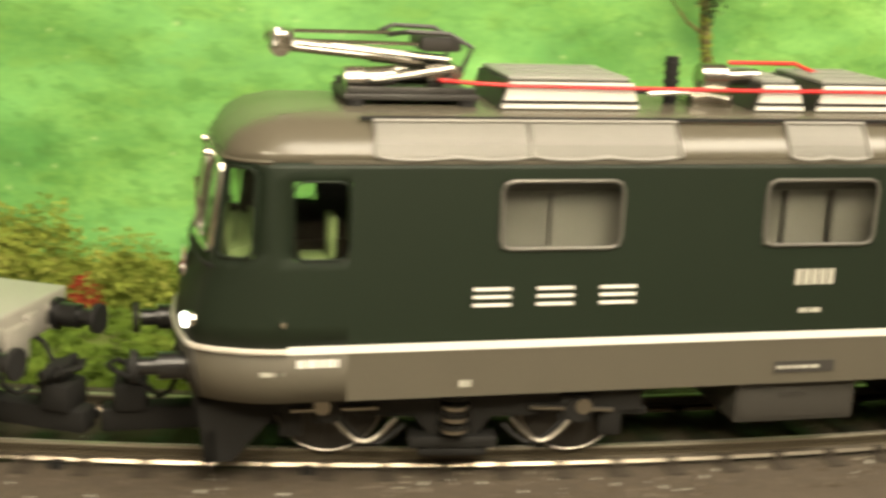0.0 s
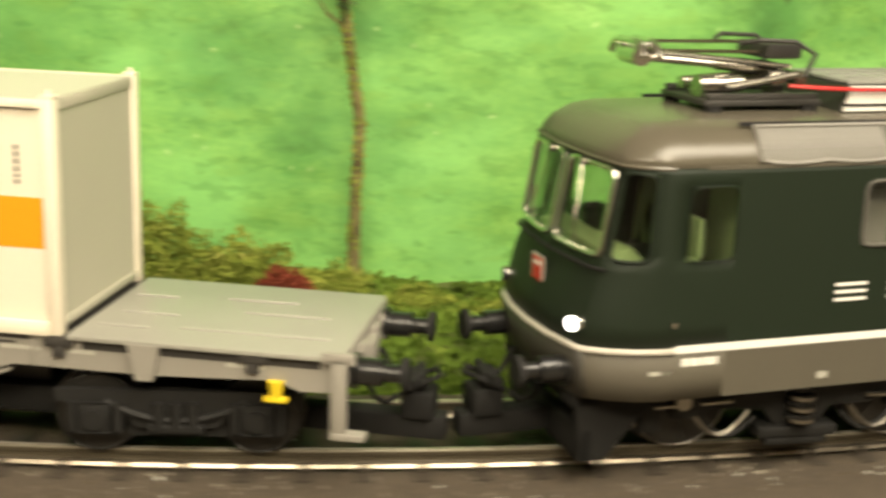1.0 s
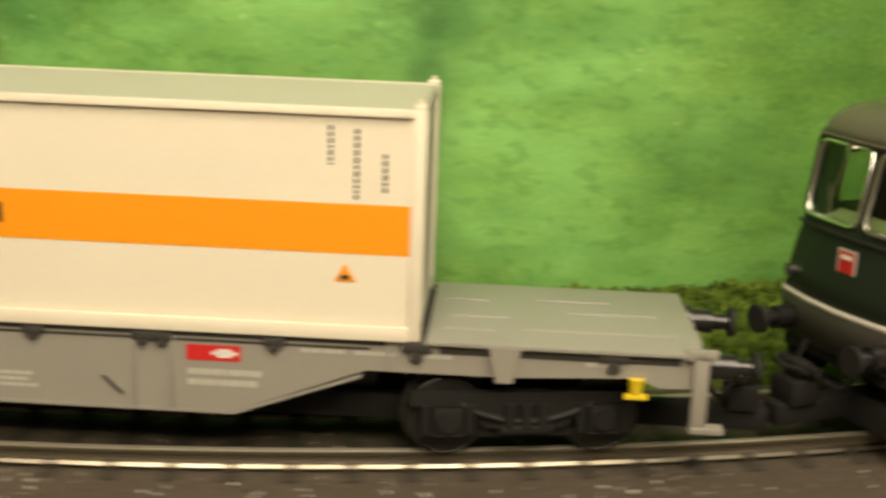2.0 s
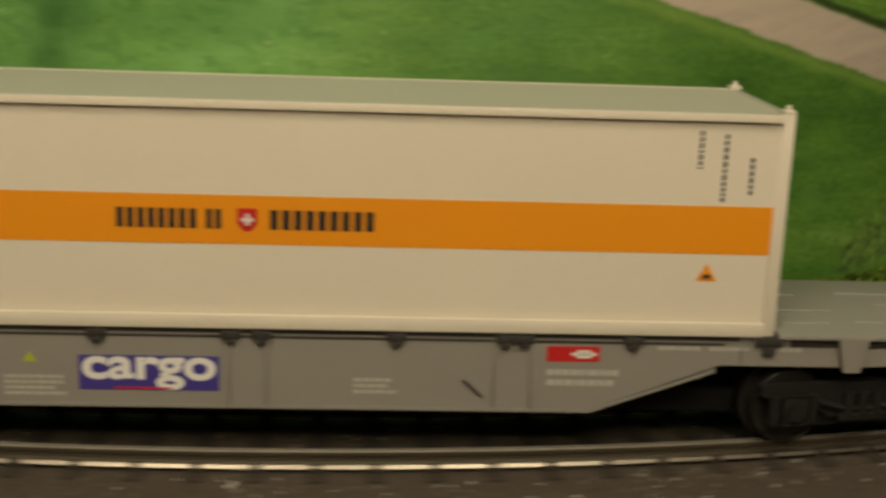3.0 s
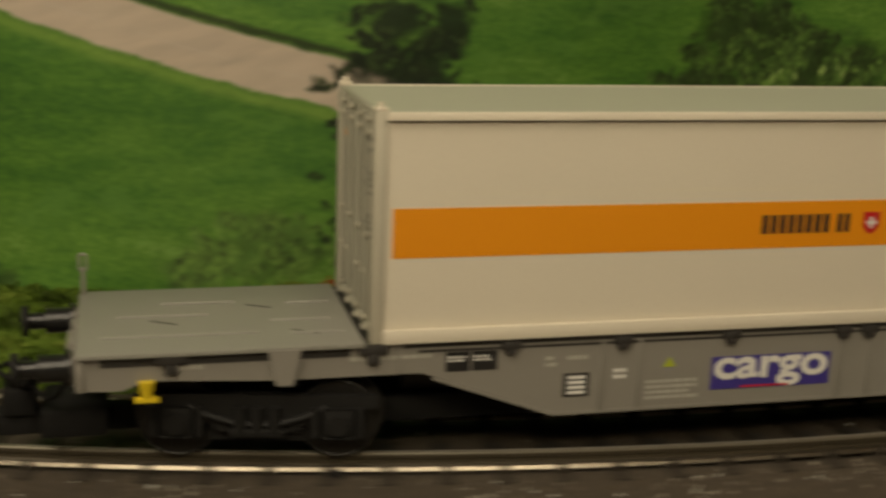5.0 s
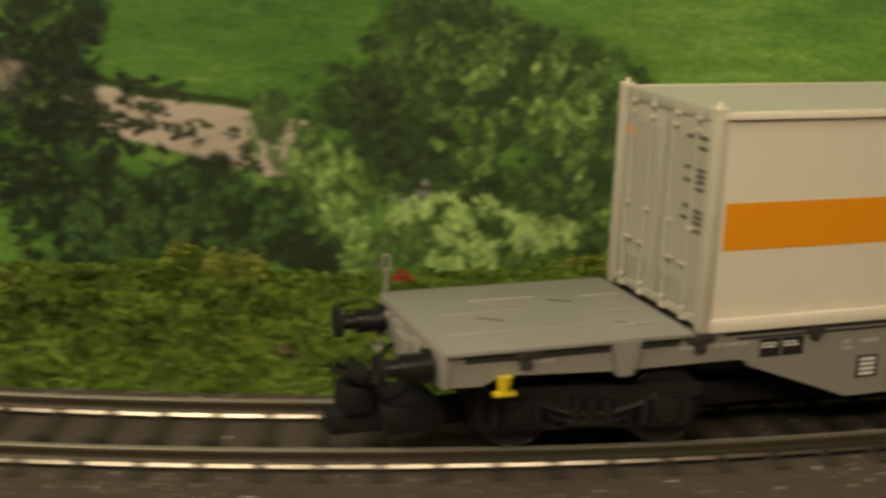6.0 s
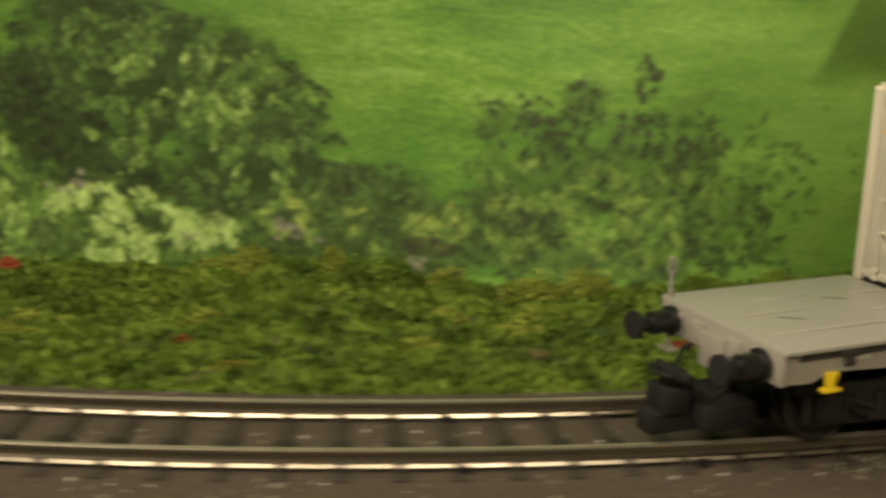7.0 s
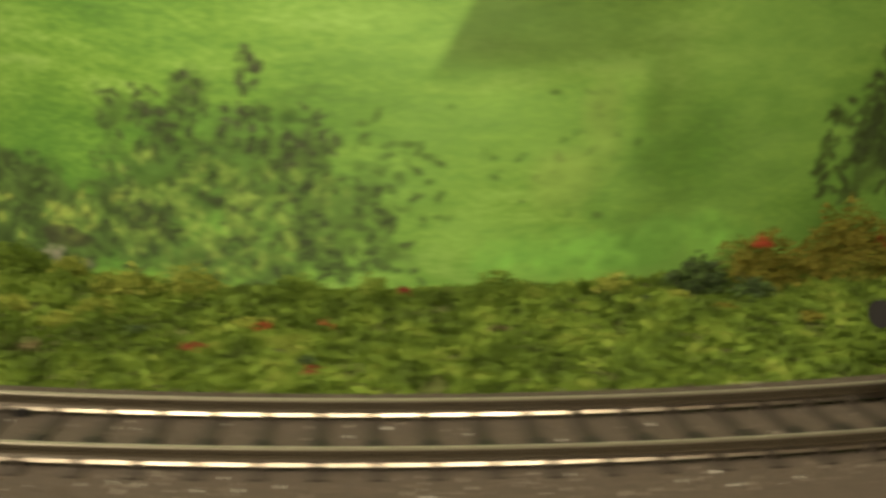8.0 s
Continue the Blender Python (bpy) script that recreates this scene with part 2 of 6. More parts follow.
M = dict(
    green=material("dark_green_paint", (0.0105, 0.0175, 0.0095), 0.55, vary=0.10, scale=120, bump=0.08, spec=0.28),
    roof=material("grey_brown_roof_paint", (0.10, 0.09, 0.067), 0.26, vary=0.12, scale=150, bump=0.08),
    skirt=material("grey_skirt_paint", (0.085, 0.076, 0.055), 0.7, vary=0.12, scale=150, bump=0.08),
    grille=material("light_grey_grille", (0.23, 0.222, 0.20), 0.5, vary=0.12, scale=300),
    lid=material("grey_roof_lid", (0.24, 0.242, 0.22), 0.45, vary=0.12, scale=300),
    glossblack=material("glossy_black_buffer", (0.012, 0.012, 0.012), 0.28, vary=0.2, scale=300, spec=0.6),
    deepblack=material("deep_black_plastic", (0.016, 0.0157, 0.015), 0.75, vary=0.2, scale=300, spec=0.12),
    greyprint=material("faded_grey_print", (0.13, 0.115, 0.095), 0.6, vary=0.1, bump=0),
    bogieblack=material("dull_black_bogie", (0.014, 0.0137, 0.013), 0.6, vary=0.25, scale=400, spec=0.25),
    silver=material("bright_metal_trim", (0.72, 0.71, 0.66), 0.22, metal=1.0, vary=0.1),
    trim=material("cream_nose_trim", (0.5, 0.47, 0.41), 0.4, vary=0.08),
    frame=material("dull_window_frame", (0.15, 0.145, 0.13), 0.4, metal=0.45, vary=0.15),
    boxgrey=material("grey_equipment_box", (0.042, 0.040, 0.035), 0.5, vary=0.2),
    nickel=material("nickel_rods", (0.44, 0.415, 0.36), 0.24, metal=1.0, vary=0.15),
    white=material("white_print", (0.80, 0.79, 0.74), 0.55, vary=0.05, bump=0),
    red=material("red_paint", (0.55, 0.02, 0.02), 0.4, vary=0.08, bump=0),
    black=material("black_plastic", (0.018, 0.0175, 0.017), 0.7, vary=0.2, scale=300, spec=0.2),
    darkgrey=material("dark_grey_plastic", (0.034, 0.032, 0.029), 0.5, vary=0.2, scale=300),
    wheel=material("blackened_wheel", (0.035, 0.033, 0.03), 0.4, metal=0.5, vary=0.2),
    tyre=material("worn_wheel_tread", (0.32, 0.30, 0.26), 0.35, metal=1.0, vary=0.2),
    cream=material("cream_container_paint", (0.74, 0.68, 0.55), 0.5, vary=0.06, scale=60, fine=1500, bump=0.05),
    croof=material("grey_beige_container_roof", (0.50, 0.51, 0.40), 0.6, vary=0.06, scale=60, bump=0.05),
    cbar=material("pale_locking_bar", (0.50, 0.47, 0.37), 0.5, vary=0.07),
    # ends take a darker copy of the cream, their shade in the colour
    cendshade=material("shaded_container_end", (0.41, 0.395, 0.315), 0.5, vary=0.07, scale=80, bump=0.05),
    orange=material("orange_print", (0.83, 0.305, 0.003), 0.5, vary=0.05, scale=60, bump=0),
    wagon=material("grey_wagon_plastic", (0.27, 0.255, 0.222), 0.48, vary=0.10, scale=90, bump=0.08),
    deck=material("grey_wagon_deck", (0.285, 0.28, 0.245), 0.34, vary=0.12, scale=90, bump=0.1),
    # the ribs' highlight is put into a paler copy of the deck colour
    deckrib=material("deck_rib_highlight", (0.35, 0.341, 0.304), 0.4, vary=0.12, scale=90),
    beam=material("dark_brown_buffer_beam", (0.030, 0.027, 0.021), 0.6, vary=0.25, scale=300),
    lime=material("lime_print", (0.40, 0.46, 0.03), 0.5, vary=0.06, bump=0),
    # dark fittings, and strips that paint the shade of gaps
    joint=material("dark_fitting_and_gap_shade", (0.035, 0.032, 0.028), 0.7, vary=0.2),
    blue=material("blue_violet_print", (0.055, 0.04, 0.26), 0.5, vary=0.05, bump=0),
    yellow=material("yellow_plastic", (0.75, 0.56, 0.02), 0.4, vary=0.06, bump=0),
    ink=material("black_print", (0.015, 0.014, 0.013), 0.6, vary=0.05, bump=0),
    paleprint=material("pale_grey_print", (0.45, 0.44, 0.38), 0.6, vary=0.05, bump=0),
    inside=material("beige_machine_panel", (0.135, 0.124, 0.112), 0.6, vary=0.12, scale=80),
    cabin=material("pale_green_cab_lining", (0.21, 0.28, 0.115), 0.6, vary=0.15, scale=80),
    glass=glass_material(),
    railstrip=material("polished_rail_strip", (0.60, 0.56, 0.46), 0.4, metal=0.6, vary=0.25, scale=200, fine=1500, bump=0.05),
    rail=material("rail_steel", (0.30, 0.272, 0.21), 0.46, metal=0.8, vary=0.25, scale=200, fine=1500, bump=0.1),
    railweb=material("browned_rail_side", (0.062, 0.05, 0.030), 0.55, metal=0.1, vary=0.3, scale=200),
    foot=material("shiny_rail_foot", (0.46, 0.41, 0.325), 0.31, metal=1.0, vary=0.15, scale=300, bump=0.05),
    stud=material("brown_stud", (0.016, 0.012, 0.008), 0.7, vary=0.2),
    sleeper=material("brown_sleeper", (0.034, 0.026, 0.017), 0.75, vary=0.3, scale=500, random_tint=0.12),
    bed=material("moulded_ballast", (0.064, 0.050, 0.034), 0.85, vary=0.55, scale=330, fine=2600, bump=1.0),
    stone=ramp_material("ballast_stones", ((0.05, 0.038, 0.025), (0.085, 0.068, 0.046), (0.115, 0.095, 0.07), (0.34, 0.31, 0.25)), 0.8),
    soil=material("mossy_soil", (0.085, 0.105, 0.018), 0.9, vary=0.4, scale=200, fine=1500, bump=0.8),
    moss=ramp_material("moss_tufts", ((0.050, 0.076, 0.012), (0.090, 0.148, 0.017), (0.142, 0.220, 0.026), (0.22, 0.28, 0.046)), scale=120.0, dapple=0.28, broad=2.0),
    hedge=ramp_material("lichen_hedge", ((0.10, 0.13, 0.018), (0.18, 0.225, 0.03), (0.27, 0.32, 0.05), (0.38, 0.38, 0.09)), scale=150.0),
    rust=ramp_material("rusty_lichen", ((0.10, 0.115, 0.016), (0.145, 0.145, 0.019), (0.19, 0.165, 0.022), (0.23, 0.23, 0.04)), scale=150.0),
    redmoss=ramp_material("red_lichen", ((0.13, 0.030, 0.016), (0.23, 0.05, 0.026), (0.31, 0.09, 0.045))),
    redflower=ramp_material("red_flowers", ((0.25, 0.04, 0.015), (0.36, 0.06, 0.025), (0.40, 0.11, 0.05))),
    leafdark=ramp_material("dark_lichen", ((0.022, 0.036, 0.014), (0.040, 0.064, 0.020), (0.068, 0.118, 0.030), (0.19, 0.31, 0.075)), 0.6, scale=110, dapple=0.85),
    bark=ramp_material("lichened_bark", ((0.05, 0.04, 0.02), (0.14, 0.12, 0.05), (0.30, 0.27, 0.11)), 0.9, scale=300),
    wall=material("room_wall_paint", (0.55, 0.50, 0.42), 0.8, vary=0.05, scale=3, fine=60),
    table=material("layout_board", (0.14, 0.11, 0.07), 0.8, vary=0.3, scale=20, fine=300),
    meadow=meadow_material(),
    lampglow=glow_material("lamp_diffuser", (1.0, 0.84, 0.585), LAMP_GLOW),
    headlight=glow_material("headlight_glow", (1.0, 0.95, 0.82), 5.0),
)


# ---- mesh tools (millimetres) ----
def link(name, mesh, mat, parent=None, label=""):
    mesh.materials.append(M[mat])
    ob = new(name, mesh)
    ob.parent = parent
    return tagged(ob, label)


def part(name, bm, mat, parent=None, label="", smooth=35):
    """One mesh object of a bmesh drawn in millimetres."""
    bmesh.ops.transform(bm, matrix=Matrix.Scale(MM, 4), verts=bm.verts)
    bmesh.ops.recalc_face_normals(bm, faces=bm.faces)
    mesh = bpy.data.meshes.new(name)
    bm.to_mesh(mesh)
    bm.free()
    if smooth:
        mesh.shade_smooth()
        mesh.set_sharp_from_angle(angle=radians(smooth))
    return link(name, mesh, mat, parent, label)


def soup(name, verts, faces, mat, parent=None, label=""):
    """A mesh of very many loose pieces, millimetres."""
    mesh = bpy.data.meshes.new(name)
    mesh.from_pydata((np.array(verts, float) * MM).tolist(), [], faces)
    return link(name, mesh, mat, parent, label)


def bx(bm, x0, x1, y0, y1, z0, z1, bevel=0.0, m=None):
    mm = Matrix.LocRotScale(((x0 + x1) / 2, (y0 + y1) / 2, (z0 + z1) / 2), None, (abs(x1 - x0), abs(y1 - y0), abs(z1 - z0)))
    made = bmesh.ops.create_cube(bm, size=1, matrix=(m @ mm) if m else mm)["verts"]
    if bevel:
        edges = list({e for v in made for e in v.link_edges})
        bmesh.ops.bevel(bm, geom=edges, offset=bevel, segments=2, affect="EDGES", profile=0.5)
    return bm


def box(x0, x1, y0, y1, z0, z1, bevel=0.0):
    return bx(bmesh.new(), x0, x1, y0, y1, z0, z1, bevel)


def rod(bm, p, q, r, seg=12, r2=None):
    p, q = Vector(p), Vector(q)
    d = q - p
    m = Matrix.Translation((p + q) / 2) @ d.to_track_quat("Z", "Y").to_matrix().to_4x4()
    bmesh.ops.create_cone(bm, cap_ends=True, segments=seg, radius1=r, radius2=r if r2 is None else r2, depth=d.length, matrix=m)
    return bm


def tube(bm, pts, r, seg=8, closed=False):
    pts = [Vector(p) for p in pts]
    n = len(pts)
    rings = []
    for i, p in enumerate(pts):
        a = pts[i - 1] if (i or closed) else p
        b = pts[(i + 1) % n] if (i < n - 1 or closed) else p
        q = (b - a).to_track_quat("Z", "Y")
        rings.append([bm.verts.new(p + q @ Vector((r * math.cos(k * 2 * math.pi / seg), r * math.sin(k * 2 * math.pi / seg), 0))) for k in range(seg)])
    for i in range(n if closed else n - 1):
        A, B = rings[i], rings[(i + 1) % n]
        best = min(range(seg), key=lambda s: sum((A[k].co - B[(k + s) % seg].co).length for k in range(seg)))
        for k in range(seg):
            bm.faces.new((A[k], A[(k + 1) % seg], B[(k + 1 + best) % seg], B[(k + best) % seg]))
    if not closed:
        bm.faces.new(rings[0])
        bm.faces.new(rings[-1])
    return bm


def prism(bm, poly, y0, y1):
    """A polygon in x and z drawn out along y."""
    a = [bm.verts.new((x, y0, z)) for x, z in poly]
    b = [bm.verts.new((x, y1, z)) for x, z in poly]
    bm.faces.new(a)
    bm.faces.new(b)
    for i in range(len(poly)):
        j = (i + 1) % len(poly)
        bm.faces.new((a[i], a[j], b[j], b[i]))
    return bm


def rounded(x0, x1, z0, z1, r, y, steps=4):
    """The corner points of a rounded rectangle standing in x and z."""
    out = []
    for cx, cz, a0 in ((x1 - r, z1 - r, 0), (x0 + r, z1 - r, 90), (x0 + r, z0 + r, 180), (x1 - r, z0 + r, 270)):
        for k in range(steps + 1):
            a = radians(a0 + 90 * k / steps)
            out.append((cx + r * math.cos(a), y, cz + r * math.sin(a)))
    return out


def thing(name, label, category, group=""):
    return tagged(new(name), label, category, group)


def structure(ob, label, category):
    return tagged(ob, label, category, kind="structure")


# ---- the layout: board, room, track, backdrop ----
def arc_sheet(name, mat, deg0, deg1, step, profile, parent=None, label=""):
    """A profile of (radius, height) swept round the layout's centre."""
    degs = np.arange(deg0, deg1 + step / 2, step)
    verts = [tuple(ring(d, r, z)) for d in degs for r, z in profile]
    n = len(profile)
    faces = [(i * n + j, i * n + j + 1, (i + 1) * n + j + 1, (i + 1) * n + j) for i in range(len(degs) - 1) for j in range(n - 1)]
    mesh = bpy.data.meshes.new(name)
    mesh.from_pydata(verts, [], faces)
    bm = bmesh.new()
    bm.from_mesh(mesh)
    bmesh.ops.recalc_face_normals(bm, faces=bm.faces)
    bm.to_mesh(mesh)
    bm.free()
    mesh.shade_smooth()
    mesh.set_sharp_from_angle(angle=radians(30))
    return link(name, mesh, mat, parent, label)


DEG0, DEG1 = -34.0, 150.0


def build_room():
    structure(part("floor", box(-2500, 2500, -2500, 2500, -960, -940), "wall"), "plain warm floor of the room", "floor")
    structure(part("ceiling", box(-2500, 2500, -2500, 2500, 1500, 1520), "wall"), "plain pale ceiling of the room", "ceiling")
    for n, b in (("wall_north", (-2500, 2500, 2480, 2500)), ("wall_south", (-2500, 2500, -2500, -2480)), ("wall_west", (-2500, -2480, -2478, 2478)), ("wall_east", (2480, 2500, -2478, 2478))):
        structure(part(n, box(*b, -939, 1499), "wall"), "plain warm white wall of the room", "wall")
    structure(part("ground", box(-1400, 1400, -1400, 1400, -45, -9.0), "table"), "brown layout board under the track", "ground")


def build_track():
    bed = arc_sheet("track", "bed", DEG0, DEG1, 1.0, [(409, -9.2), (411, -6.5), (417.5, -3.5), (420, -3.1), (455, -3.1), (459, -3.6), (466, -7.5), (469, -9.2)])
    structure(bed, "curved model railway track on moulded brown ballast", "railway track")
    for side, r in (("inner", R_TRACK - 8.8), ("outer", R_TRACK + 8.8)):
        head = arc_sheet("rail", "rail", DEG0, DEG1, 0.5, [(r - .48, -.3), (r - .5, -.12), (r - .35, 0), (r + .35, 0), (r + .5, -.12), (r + .48, -.3)], bed, "steel rail with a polished head")
        # polished strip, paler and off centre to paint the head's highlight line
        arc_sheet("polished_strip", "railstrip", DEG0, DEG1, 0.5, [(r - .34, .004), (r - .33, .010), (r - .10, .010), (r - .09, .004)], head, "polished strip along the rail head")
        arc_sheet("web", "railweb", DEG0, DEG1, 0.5, [(r - .2, -1.75), (r - .2, -.85), (r - .46, -.7), (r - .46, -.31), (r + .46, -.31), (r + .46, -.7), (r + .2, -.85), (r + .2, -1.75)], head)
        arc_sheet("rail_foot", "foot", DEG0, DEG1, 0.5, [(r - .95, -2.35), (r - .9, -2.1), (r - .2, -1.7), (r + .2, -1.62), (r + .78, -1.92), (r + 1.02, -2.35)], head, "shiny rail foot")
    # joints of the track pieces: dark clips at the rail feet
    clips = bmesh.new()
    for d in (-0.4, -4.6, 94.4, 90.1, 31.2, 62.8):
        for r in (R_TRACK - 7.3, R_TRACK + 10.4):
            bx(clips, -0.9, 0.9, -.5, .5, -3.3, -2.0, m=Matrix.Translation(ring(d, r) / MM) @ Matrix.Rotation(radians(d), 4, "Z"))
    part("joint_clip", clips, "black", bed)
    # ties with rail chairs, one mesh shared by all
    bm = bmesh.new()
    bx(bm, -1.35, 1.35, -12.8, 12.8, -3.3, -2.75, 0.15)
    for y in (-8.8, 8.8):
        for s in (-1, 1):
            bx(bm, -.6, .6, y + s * .4, y + s * 1.6, -2.8, -1.8)
    bx(bm, -1.45, 1.45, -5.4, -1.0, -2.8, -2.1, .2)
    first = part("sleeper", bm, "sleeper", bed)
    first.data.materials.append(M["stud"])
    for p in first.data.polygons:
        if -.0056 < p.center.y < -.001 and abs(p.center.x) < .0016 and p.center.z > -.00265:
            p.material_index = 1
    k0 = 97.11
    for i in range(-126, 50):
        d = k0 + i * 1.0125
        ob = first if i == -126 else new("sleeper", first.data)
        ob.parent = bed
        ob.matrix_basis = Matrix.Translation(ring(d, R_TRACK)) @ Matrix.Rotation(radians(d), 4, "Z")
    # loose stones in the moulded ballast
    rng = random.Random(4)
    verts, faces = [], []
    for _ in range(15000):
        d = rng.uniform(-24, 128)
        r = rng.choice((rng.uniform(447.8, 462), rng.uniform(447.8, 458), rng.uniform(418, 427.5), rng.uniform(430.5, 444.5)))
        z = -3.15 if r < 456 else -3.2 - (r - 456) * .55
        s = rng.uniform(.22, .55)
        c = ring(d, r, z) / MM
        q = Euler((rng.uniform(0, 6), rng.uniform(0, 6), rng.uniform(0, 6))).to_matrix()
        base = len(verts)
        for v in ((1, 0, 0), (-1, .2, 0), (0, 1, .1), (.1, -1, 0), (0, 0, .8), (0, 0, -.8)):
            verts.append(tuple(c + q @ (Vector(v) * s * rng.uniform(.7, 1.2))))
        for f in ((0, 2, 4), (2, 1, 4), (1, 3, 4), (3, 0, 4), (2, 0, 5), (1, 2, 5), (3, 1, 5), (0, 3, 5)):
            faces.append(tuple(base + k for k in f))
    chips, chip_faces = [], []
    for _ in range(620):
        d, r = rng.uniform(-24, 126), rng.choice((rng.uniform(449.5, 463), rng.uniform(449.5, 458), rng.uniform(431, 444)))
        c = ring(d, r, -3.0 if r < 456 else -3.0 - (r - 456) * .55) / MM
        q = Euler((rng.uniform(-.5, .5), rng.uniform(-.5, .5), rng.uniform(0, 6))).to_matrix()
        s, base = rng.uniform(.22, .7), len(chips)
        chips += [tuple(c + q @ (Vector(v) * s)) for v in ((1, 0, 0), (-.8, .3, 0), (.1, .6, .1), (0, -.6, 0), (0, 0, .35))]
        chip_faces += [tuple(base + k for k in f) for f in ((0, 2, 4), (2, 1, 4), (1, 3, 4), (3, 0, 4))]
    tagged(soup("ballast_chips", chips, chip_faces, "paleprint"), "pale stone chips scattered on the ballast", "ballast", kind="stuff")
    tagged(soup("ballast", verts, faces, "stone"), "small brown and grey ballast stones", "ballast", kind="stuff")


BACK_DEG = (-60, -20, 0, 13, 26, 45, 60, 72, 80, 87, 92, 96, 103, 110, 118, 160)
BACK_R = (345, 343, 340, 335, 345, 349, 349, 338, 333, 339, 348, 359, 366, 364, 356, 350)


def back_r(deg):
    return sum(float(np.interp(deg + o, BACK_DEG, BACK_R)) for o in (-3, -1.5, 0, 1.5, 3)) / 5


def sheet_r(deg, z):
    """The crumpled sheet's radius at a place."""
    return back_r(deg) + 1.1 * noise.noise(Vector((deg * .13, z * .03, 1.7))) - 0.7


def build_backdrop():
    degs = np.arange(-50, 165.1, 1.0)
    zs = [-12, -6, 0, 6, 12, 18, 24, 30, 36, 42, 48, 54, 60, 75, 95, 120, 150]
    radii = np.array([[sheet_r(d, z) for z in zs] for d in degs])
    verts = [tuple(ring(d, radii[i][j], z)) for i, d in enumerate(degs) for j, z in enumerate(zs)]
    n = len(zs)
    faces = [(i * n + j, i * n + j + 1, (i + 1) * n + j + 1, (i + 1) * n + j) for i in range(len(degs) - 1) for j in range(n - 1)]
    mesh = bpy.data.meshes.new("backdrop")
    mesh.from_pydata(verts, [], faces)
    uv = mesh.uv_layers.new(name="UVMap")
    for loop in mesh.loops:
        i, j = divmod(loop.vertex_index, n)
        uv.data[loop.index].uv = (degs[i] * 6.0, zs[j])
    mesh.shade_smooth()
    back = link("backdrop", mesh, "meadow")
    sol = back.modifiers.new("thickness", "SOLIDIFY")
    sol.thickness, sol.offset = 0.0008, 1
    structure(back, "curved backdrop sheet printed with a sunny green meadow", "backdrop")
    # the printed face, fine enough to carry the ink
    fine_d, fine_z = np.arange(*PRINT_D), np.arange(*PRINT_Z)
    rows = np.array([np.interp(fine_d, degs, radii[:, j]) for j in range(n)])
    lo = np.clip(np.searchsorted(zs, fine_z, side="right") - 1, 0, n - 2)
    za = np.array(zs, float)
    w = ((fine_z - za[lo]) / (za[lo + 1] - za[lo]))[:, None]
    rr = (rows[lo] * (1 - w) + rows[lo + 1] * w + 0.06).T
    ang = np.radians(fine_d)[:, None]
    co = np.stack([rr * np.sin(ang), -rr * np.cos(ang), np.broadcast_to(fine_z, rr.shape)], -1) * MM
    nd, nz = rr.shape
    idx = np.arange(nd * nz).reshape(nd, nz)
    quads = np.stack([idx[:-1, :-1], idx[1:, :-1], idx[1:, 1:], idx[:-1, 1:]], -1).reshape(-1, 4)
    face = bpy.data.meshes.new("print")
    face.vertices.add(nd * nz)
    face.vertices.foreach_set("co", co.astype(np.float32).ravel())
    face.loops.add(quads.size)
    face.loops.foreach_set("vertex_index", quads.ravel().astype(np.int32))
    face.polygons.add(len(quads))
    face.polygons.foreach_set("loop_start", np.arange(0, quads.size, 4, dtype=np.int32))
    face.update(calc_edges=True)
    layer = face.uv_layers.new(name="UVMap")
    place = np.stack(np.broadcast_arrays(fine_d[:, None] * 6.0, fine_z[None, :]), -1).reshape(-1, 2)
    layer.data.foreach_set("uv", place[quads.ravel()].astype(np.float32).ravel())
    ink = face.color_attributes.new("ink", "FLOAT_COLOR", "POINT")
    ink.data.foreach_set("color", paint_print(fine_d, fine_z).astype(np.float32).ravel())
    face.shade_smooth()
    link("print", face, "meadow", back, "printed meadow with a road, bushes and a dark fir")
    return back


# ---- the picture printed on the sheet: inks laid over the meadow, in degrees and millimetres ----
PRINT_D, PRINT_Z = (-16.0, 126.0, 0.07), (-12.0, 64.0, 0.38)
FIR, DEEP, SHADE, LEAF, BRIGHT, PALE = (0.012, 0.022, 0.010), (0.020, 0.032, 0.012), (0.050, 0.082, 0.024), (0.098, 0.185, 0.040), (0.19, 0.33, 0.065), (0.43, 0.61, 0.18)
OLIVE, STONE = (0.050, 0.074, 0.030), (0.36, 0.34, 0.27)


def cloud(u, v, su, sv, seed, octaves=4):
    """Soft random mottling between 0 and 1, in spots of su by sv millimetres."""
    table = np.random.RandomState(seed).rand(256, 256)
    total, amp, norm = 0.0, 1.0, 0.0
    for k in range(octaves):
        x, y = u / su * 2 ** k + 17.3 * k + 500, v / sv * 2 ** k + 9.1 * k + 500
        i, j = np.floor(x).astype(int), np.floor(y).astype(int)
        fx, fy = x - i, y - j
        fx, fy = fx * fx * (3 - 2 * fx), fy * fy * (3 - 2 * fy)
        i0, i1, j0, j1 = i % 256, (i + 1) % 256, j % 256, (j + 1) % 256
        total = total + amp * ((table[i0, j0] * (1 - fx) + table[i1, j0] * fx) * (1 - fy) + (table[i0, j1] * (1 - fx) + table[i1, j1] * fx) * fy)
        norm += amp
        amp *= 0.55
    return total / norm


